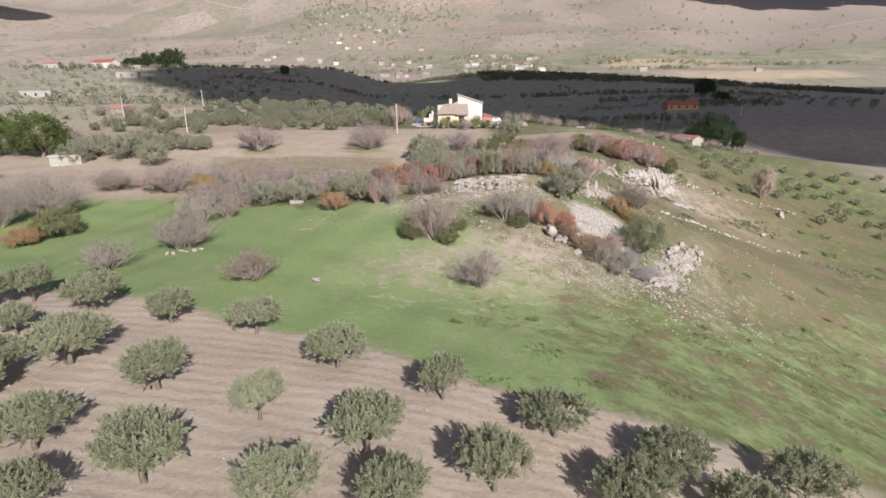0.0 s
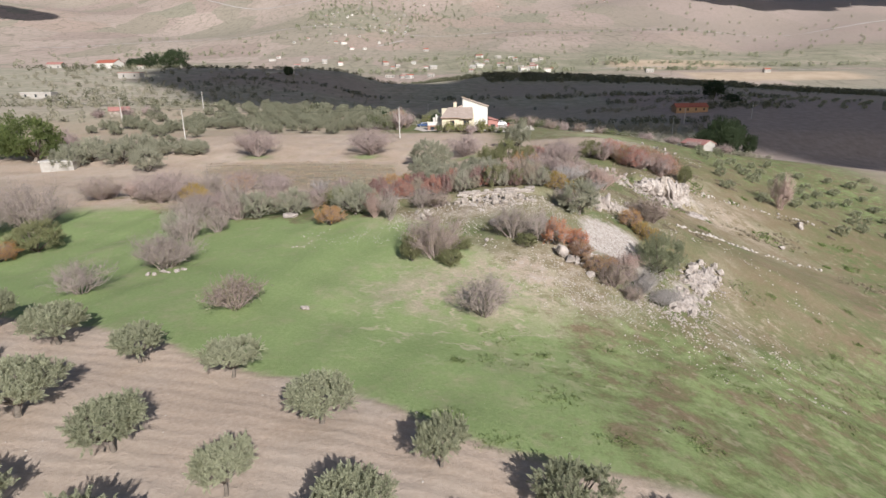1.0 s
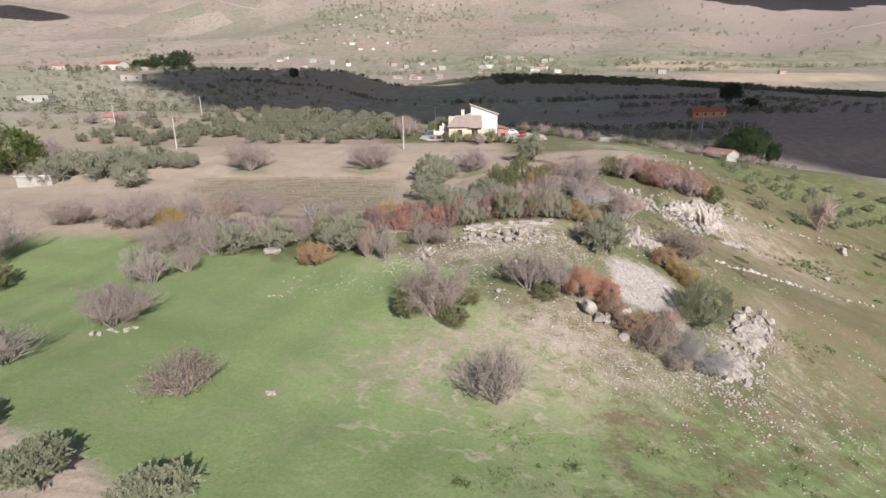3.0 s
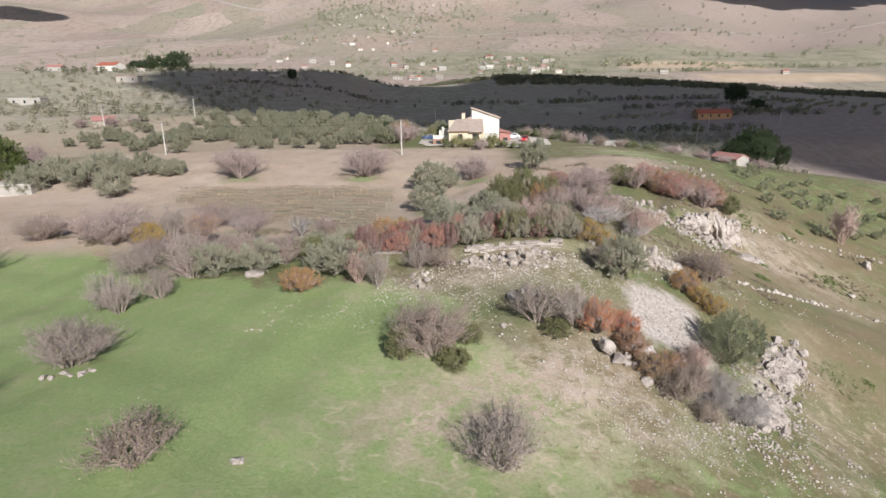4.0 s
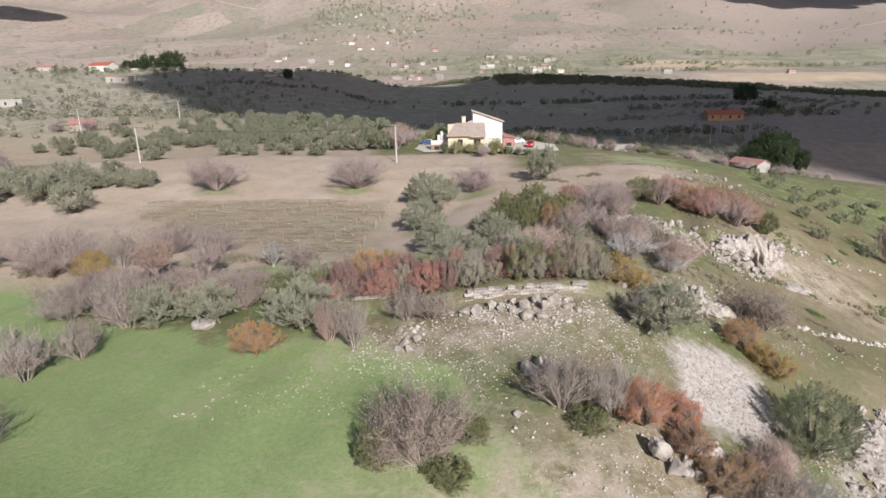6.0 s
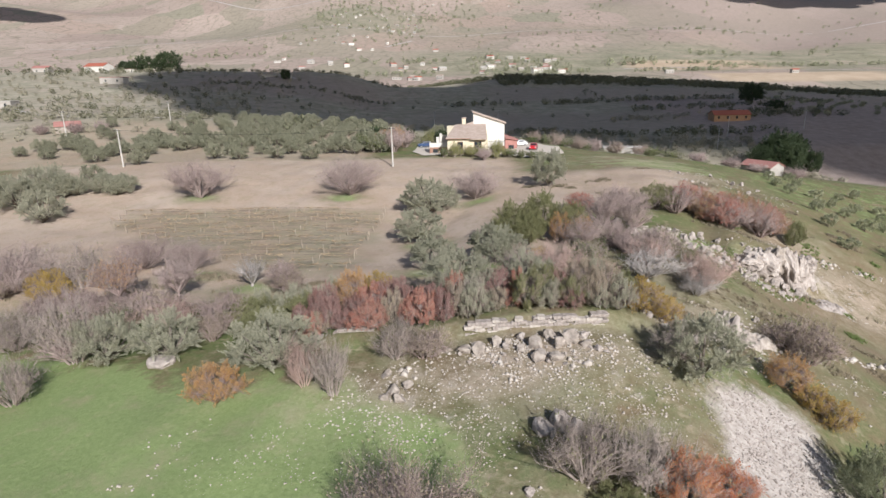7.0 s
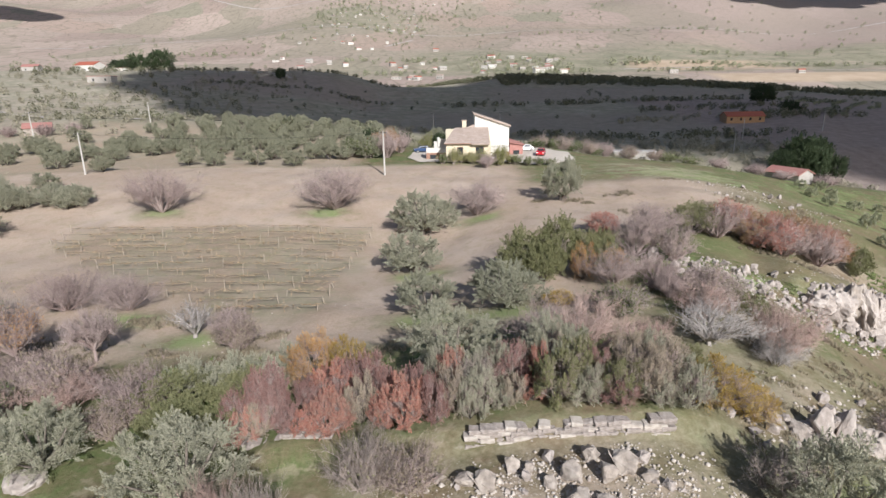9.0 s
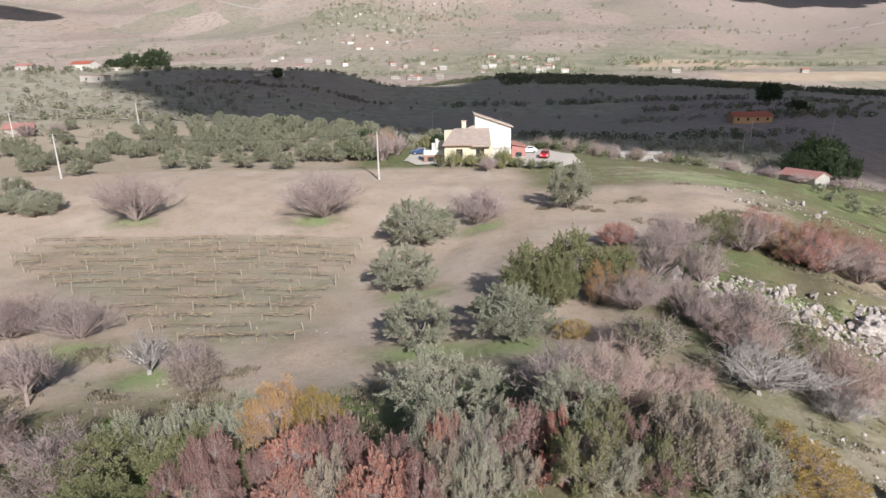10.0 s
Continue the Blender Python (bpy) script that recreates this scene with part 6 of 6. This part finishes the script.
for cx, cy, rx, ry, lean, n, lo, hi, meshes, label, group in (
    (30.0, 72.5, 2.0, 10.5, -38, 80, 0.3, 1.1, PALES, "pale broken limestone block of the outcrop", "outcrop rocks"),
    (33.2, 76.6, 1.6, 5.0, -38, 20, 0.45, 1.2, CRAGS, "jagged pale limestone crag of the outcrop", "outcrop rocks"),
    (33.2, 77.5, 1.8, 2.4, -30, 8, 0.5, 1.5, PALES, "pale broken limestone block of the outcrop", "outcrop rocks"),
    (17.5, 68.0, 3.4, 2.4, 0, 14, 0.4, 1.1, PALES, "pale broken limestone block of the outcrop", "outcrop rocks"),
    (8.2, 81.3, 5.0, 2.3, 0, 30, 0.2, 0.8, PALES, "weathered buff limestone block fallen on the terrace", "fallen terrace blocks"),
    (20.0, 86.0, 4.0, 2.6, 0, 26, 0.4, 1.0, PALES, "weathered limestone block on the crest", "crest rocks"),
    (27.0, 89.0, 4.0, 3.0, 0, 22, 0.3, 1.0, PALES, "weathered limestone block on the crest", "crest rocks"),
    (33.0, 109.0, 9.5, 5.0, 0, 150, 0.35, 1.1, PALES, "pale limestone rubble stone in thin grass", "rubble stones"),
    (40.5, 110.2, 6.0, 2.0, 0, 46, 0.4, 1.3, PALES, "pale limestone block at the cliff foot", "cliff rocks"),
    (50.0, 148.0, 9.0, 7.0, 0, 14, 0.4, 1.1, PALES, "pale limestone stone on the bare crest", "crest rocks"),
):
    for _ in range(n):
        a, r = rk.uniform(0, 6.283), math.sqrt(rk.uniform())
        u, v, c, s = rx * r * math.cos(a), ry * r * math.sin(a), math.cos(radians(lean)), math.sin(radians(lean))
        w = lo + (hi - lo) * rk.uniform() ** 2
        px, py, tall = cx + c * u - s * v, cy + s * u + c * v, w * rk.uniform(0.6, 1.1)
        if w > 0.62:
            boulder(px, py, w, tall, meshes, label, group)
        else:
            small.append((px, py, w, tall, meshes[rk.randint(len(meshes))]))
pieces = []
for px, py, w, tall, form in small:
    m = pose(px, py, ground_at(px, py) + 0.25 * tall, rk.uniform(-25, 25), rk.uniform(-25, 25), rk.uniform(0, 360)) @ Matrix.Diagonal((w, w * rk.uniform(0.75, 1.1), tall * 1.15, 1))
    if len(form.polygons) < 1200:
        pieces.append(([m @ v.co for v in form.vertices], [list(f.vertices) for f in form.polygons]))
tagged(new("rubble", mesh_of("rubble", *joined(pieces), PALE_STONE)), "pale broken limestone rubble among the larger blocks", "stones", kind="stuff")


def gravelled(name, seed, zones, material, label):
    """Small loose stones, far too many to count."""
    g = np.random.RandomState(seed)
    corner = np.array([(1, 0, 0), (0, 1, 0), (-1, 0, 0), (0, -1, 0), (0, 0, 1), (0, 0, -1)], float)
    side = np.array([[0, 1, 4], [1, 2, 4], [2, 3, 4], [3, 0, 4], [1, 0, 5], [2, 1, 5], [3, 2, 5], [0, 3, 5]])
    pieces = []
    for cx, cy, rx, ry, n, size in zones:
        knot = max(2, n // 9)
        a, r = g.uniform(0, 6.283, knot), np.sqrt(g.uniform(size=knot))
        pick, lie = g.randint(0, knot, n), 0.13 * min(rx, ry) * g.uniform(0.3, 1.6, knot)
        x, y = (cx + rx * r * np.cos(a))[pick] + lie[pick] * g.normal(size=n), (cy + ry * r * np.sin(a))[pick] + lie[pick] * g.normal(size=n)
        z, s = height(x, y), size * (0.28 + 1.0 * g.uniform(0, 1, n) ** 4)
        turns = g.uniform(0, 6.283, n)
        form = corner * g.uniform(0.6, 1.2, (n, 6, 1)) * s[:, None, None] * (0.5, 0.5, 0.38)
        ca, sa = np.cos(turns)[:, None], np.sin(turns)[:, None]
        px, py = form[:, :, 0] * ca - form[:, :, 1] * sa + x[:, None], form[:, :, 0] * sa + form[:, :, 1] * ca + y[:, None]
        verts = np.stack([px, py, form[:, :, 2] + (z + 0.1 * s)[:, None]], 2).reshape(-1, 3)
        pieces.append((verts, (side[None] + 6 * np.arange(n)[:, None, None]).reshape(-1, 3)))
    tagged(new(name, mesh_of(name, *joined(pieces), material)), label, "stones", kind="stuff")


gravelled("loose_stones", 95, ((6, 78, 11, 4.5, 3600, 0.2), (10, 81, 6, 2.4, 900, 0.26), (-2, 74, 9, 3, 700, 0.15), (12, 65, 8, 5, 1500, 0.15), (15, 63, 6, 4, 700, 0.2), (20, 60.5, 10, 2.6, 480, 0.18), (10, 69, 5, 4, 200, 0.3), (33, 66, 7, 5, 200, 0.25), (-10, 74, 6, 3, 130, 0.17), (6, 80.5, 7, 2, 120, 0.5), (24, 62, 6, 3, 200, 0.3), (32, 108.5, 9, 5.5, 900, 0.42), (26, 88, 9, 5, 600, 0.3), (47, 113, 10, 6, 600, 0.3), (50, 148, 14, 9, 320, 0.35), (-5, 36, 22, 12, 260, 0.16), (-15, 106, 18, 6, 160, 0.2), (40, 80, 10, 10, 200, 0.3), (26, 57, 9, 4, 240, 0.2), (34, 61, 6, 4, 160, 0.24)), BRIGHT_STONE, "loose pale limestone rubble and small stones")
gravelled("scree", 96, ((21.5, 76, 4.4, 4.8, 4200, 0.17), (21, 73, 3.6, 4, 900, 0.2), (28.5, 71, 3.2, 4, 700, 0.34), (32, 76, 3, 3, 420, 0.4), (25, 67, 4, 4, 600, 0.34), (22.5, 64.5, 3, 3, 420, 0.34), (30, 68, 4, 3, 160, 0.3), (17, 63.5, 5, 3, 700, 0.22)), PALE_STONE, "slide of broken pale limestone")
line = []
for (ax, ay), (bx, by) in zip(((35, 90.3), (42, 93.2), (53, 100.7)), ((42, 93.2), (53, 100.7), (66, 103))):
    for s in np.linspace(0, 1, 14):
        line.append((ax + (bx - ax) * s, ay + (by - ay) * s, 0.5, 0.4, 5, 0.75))
for (ax, ay), (bx, by) in zip(((49, 119), (61, 120.6)), ((61, 120.6), (78, 123))):
    for s in np.linspace(0, 1, 14):
        line.append((ax + (bx - ax) * s, ay + (by - ay) * s, 0.9, 0.8, 6, 0.8))
gravelled("stone_row", 97, line, BRIGHT_STONE, "low tumbled rows of stones across the slope")


def dry_wall(x0, y0, x1, y1, courses, tall, label):
    """A dry-stone wall: every stone a piece, laid in uneven courses."""
    root = tagged(new("dry_stone_wall"), label, "wall")
    n = int(math.hypot(x1 - x0, y1 - y0) / 0.52)
    turn = math.degrees(math.atan2(y1 - y0, x1 - x0))
    for c in range(courses):
        for k in range(n):
            if c == courses - 1 and rk.uniform() < 0.12 + 0.5 * abs(2 * k / n - 1) ** 3:
                continue
            s = (k + 0.5 * (c % 2) + rk.uniform(-0.1, 0.1)) / n
            x, y = x0 + (x1 - x0) * s, y0 + (y1 - y0) * s + 0.05 * rk.uniform(-1, 1) + 0.05 * c
            z = (1 - s) * ground_at(x0, y0 - 0.5) + s * ground_at(x1, y1 - 0.5) - 0.1 + 0.25 * (ground_at(x, y0 - 0.5) - (1 - s) * ground_at(x0, y0 - 0.5) - s * ground_at(x1, y1 - 0.5)) + 0.12 + 0.05 * rk.uniform(-1, 1) + tall * (c + 0.45) / courses
            part("stone", (PALES if rk.uniform() < 0.08 else COURSED)[rk.randint(6)], root, "", pose(x, y, z, rk.uniform(-4, 4), rk.uniform(-4, 4), turn + rk.uniform(-6, 6)) @ Matrix.Diagonal((rk.uniform(0.55, 0.85), 0.6, rk.uniform(1.05, 1.25) * tall / courses, 1)))


dry_wall(4.2, 84.3, 13.6, 84.2, 4, 0.9, "crumbling dry-stone terrace wall of pale blocks")
dry_wall(-6.9, 85.7, -2.3, 85.2, 2, 0.42, "low dry-stone edging at the head of the field")

# ---- vineyard: rows of posts with bare vines on wires ----
vg = np.random.RandomState(98)
CANE = leafage("vine_cane", ((0.24, 0.165, 0.10), (0.36, 0.265, 0.165), (0.46, 0.36, 0.24)), 0.0, 0.9)
for j in range(13):
    y = 108.5 + 2.3 * j
    left, right = -18 - 30 * min(1, j * 2.3 / 22), -8.8 + 0.07 * j * 2.3
    n = max(3, int((right - left) / 3.3))
    root = tagged(new("vine_row"), "row of bare brown vines tied along low wooden posts", "vines", "vineyard rows")
    heads = []
    for k in range(n + 1):
        x, yy = left + (right - left) * k / n + vg.uniform(-0.3, 0.3), y + 0.25 * math.sin(k) * vg.uniform(0, 1)
        z, tall = ground_at(x, yy), vg.uniform(0.8, 1.35) if k % 2 == 0 else vg.uniform(0.5, 0.8)
        heads.append((x, yy, z + 0.62))
        lean = vg.uniform(-0.22, 0.22)
        if k % 4 and vg.uniform() < 0.4:
            continue
        solid("post", tube([(x, yy, z - 0.2), (x + lean, yy, z + tall)], (0.05, 0.04), 6), POST_WOOD, root)
    solid("wire", tube(heads, [0.012] * len(heads), 4), DARK_METAL, root)
    pts = np.array(heads)
    m = 34 * n
    s = vg.uniform(0, n - 0.001, m)
    i = s.astype(int)
    foot = pts[i] * (1 - (s - i))[:, None] + pts[i + 1] * (s - i)[:, None] + vg.normal(size=(m, 3)) * (0.05, 0.1, 0.06)
    keep = np.sin(i * 1.7 + j) > -0.55
    tip = foot + vg.normal(size=(m, 3)) * (0.42, 0.14, 0.14)
    stock = np.stack([pts[:-1, 0] + 0.5, pts[:-1, 1], pts[:-1, 2] - 0.66], 1)
    wood = joined([spikes(foot[keep], tip[keep], np.full(keep.sum(), 0.035)), spikes(stock, stock + (0.05, 0, 0.66), np.full(len(stock), 0.05))])
    solid("vine", wood, CANE, root, "tangled brown vine canes")


# ---- grass tufts on the slopes ----
def tufted(name, seed, zones, leaf, label):
    """Blades in uneven clumps, far too many to count."""
    g = np.random.RandomState(seed)
    pieces = []
    for cx, cy, rx, ry, n, size in zones:
        heart = max(4, n // 26)
        hx, hy = cx + rx * g.uniform(-1, 1, heart), cy + ry * g.uniform(-1, 1, heart)
        pick, spread = g.randint(0, heart, n), (g.uniform(0.15, 1.1, heart) ** 1.5 + 0.1)
        x, y = hx[pick] + g.normal(size=n) * spread[pick] * 1.5, hy[pick] + g.normal(size=n) * spread[pick]
        foot = np.stack([x, y, height(x, y) - 0.02], 1)
        many = np.repeat(foot, 7, 0) + g.normal(size=(7 * n, 3)) * (0.14, 0.14, 0)
        tip = many + g.normal(size=many.shape) * (0.13, 0.13, 0) + np.stack([0 * many[:, 0], 0 * many[:, 0], size * g.uniform(0.5, 1.2, len(many))], 1)
        pieces.append(spikes(many, tip, np.full(len(many), 0.05 * size / 0.3)))
    tagged(new(name, mesh_of(name, *joined(pieces), leaf)), label, "grass", kind="stuff")


GRASS = leafage("grass_blade", ((0.15, 0.20, 0.065), (0.20, 0.25, 0.09), (0.26, 0.30, 0.13)), 0.4, 0.8)
STRAW = leafage("dry_grass_blade", ((0.24, 0.20, 0.13), (0.31, 0.26, 0.18), (0.38, 0.325, 0.24)), 0.4, 0.8)
tufted("grass_tufts", 101, ((24, 50, 24, 12, 1100, 0.13), (46, 70, 16, 12, 600, 0.16), (33, 108, 9, 6, 260, 0.2), (36, 102, 14, 8, 170, 0.22), (60, 112, 20, 14, 400, 0.35), (0, 92, 18, 5, 500, 0.3)), GRASS, "green grass tufts on the slopes")
tufted("dry_grass", 102, ((30, 95, 14, 10, 500, 0.25), (0, 95, 22, 5, 500, 0.28), (62, 118, 24, 20, 500, 0.4), (40, 140, 26, 14, 500, 0.35), (-8, 93.6, 6, 0.9, 700, 0.55), (-30, 102, 22, 5, 600, 0.35)), STRAW, "pale dry grass tufts on the slopes")
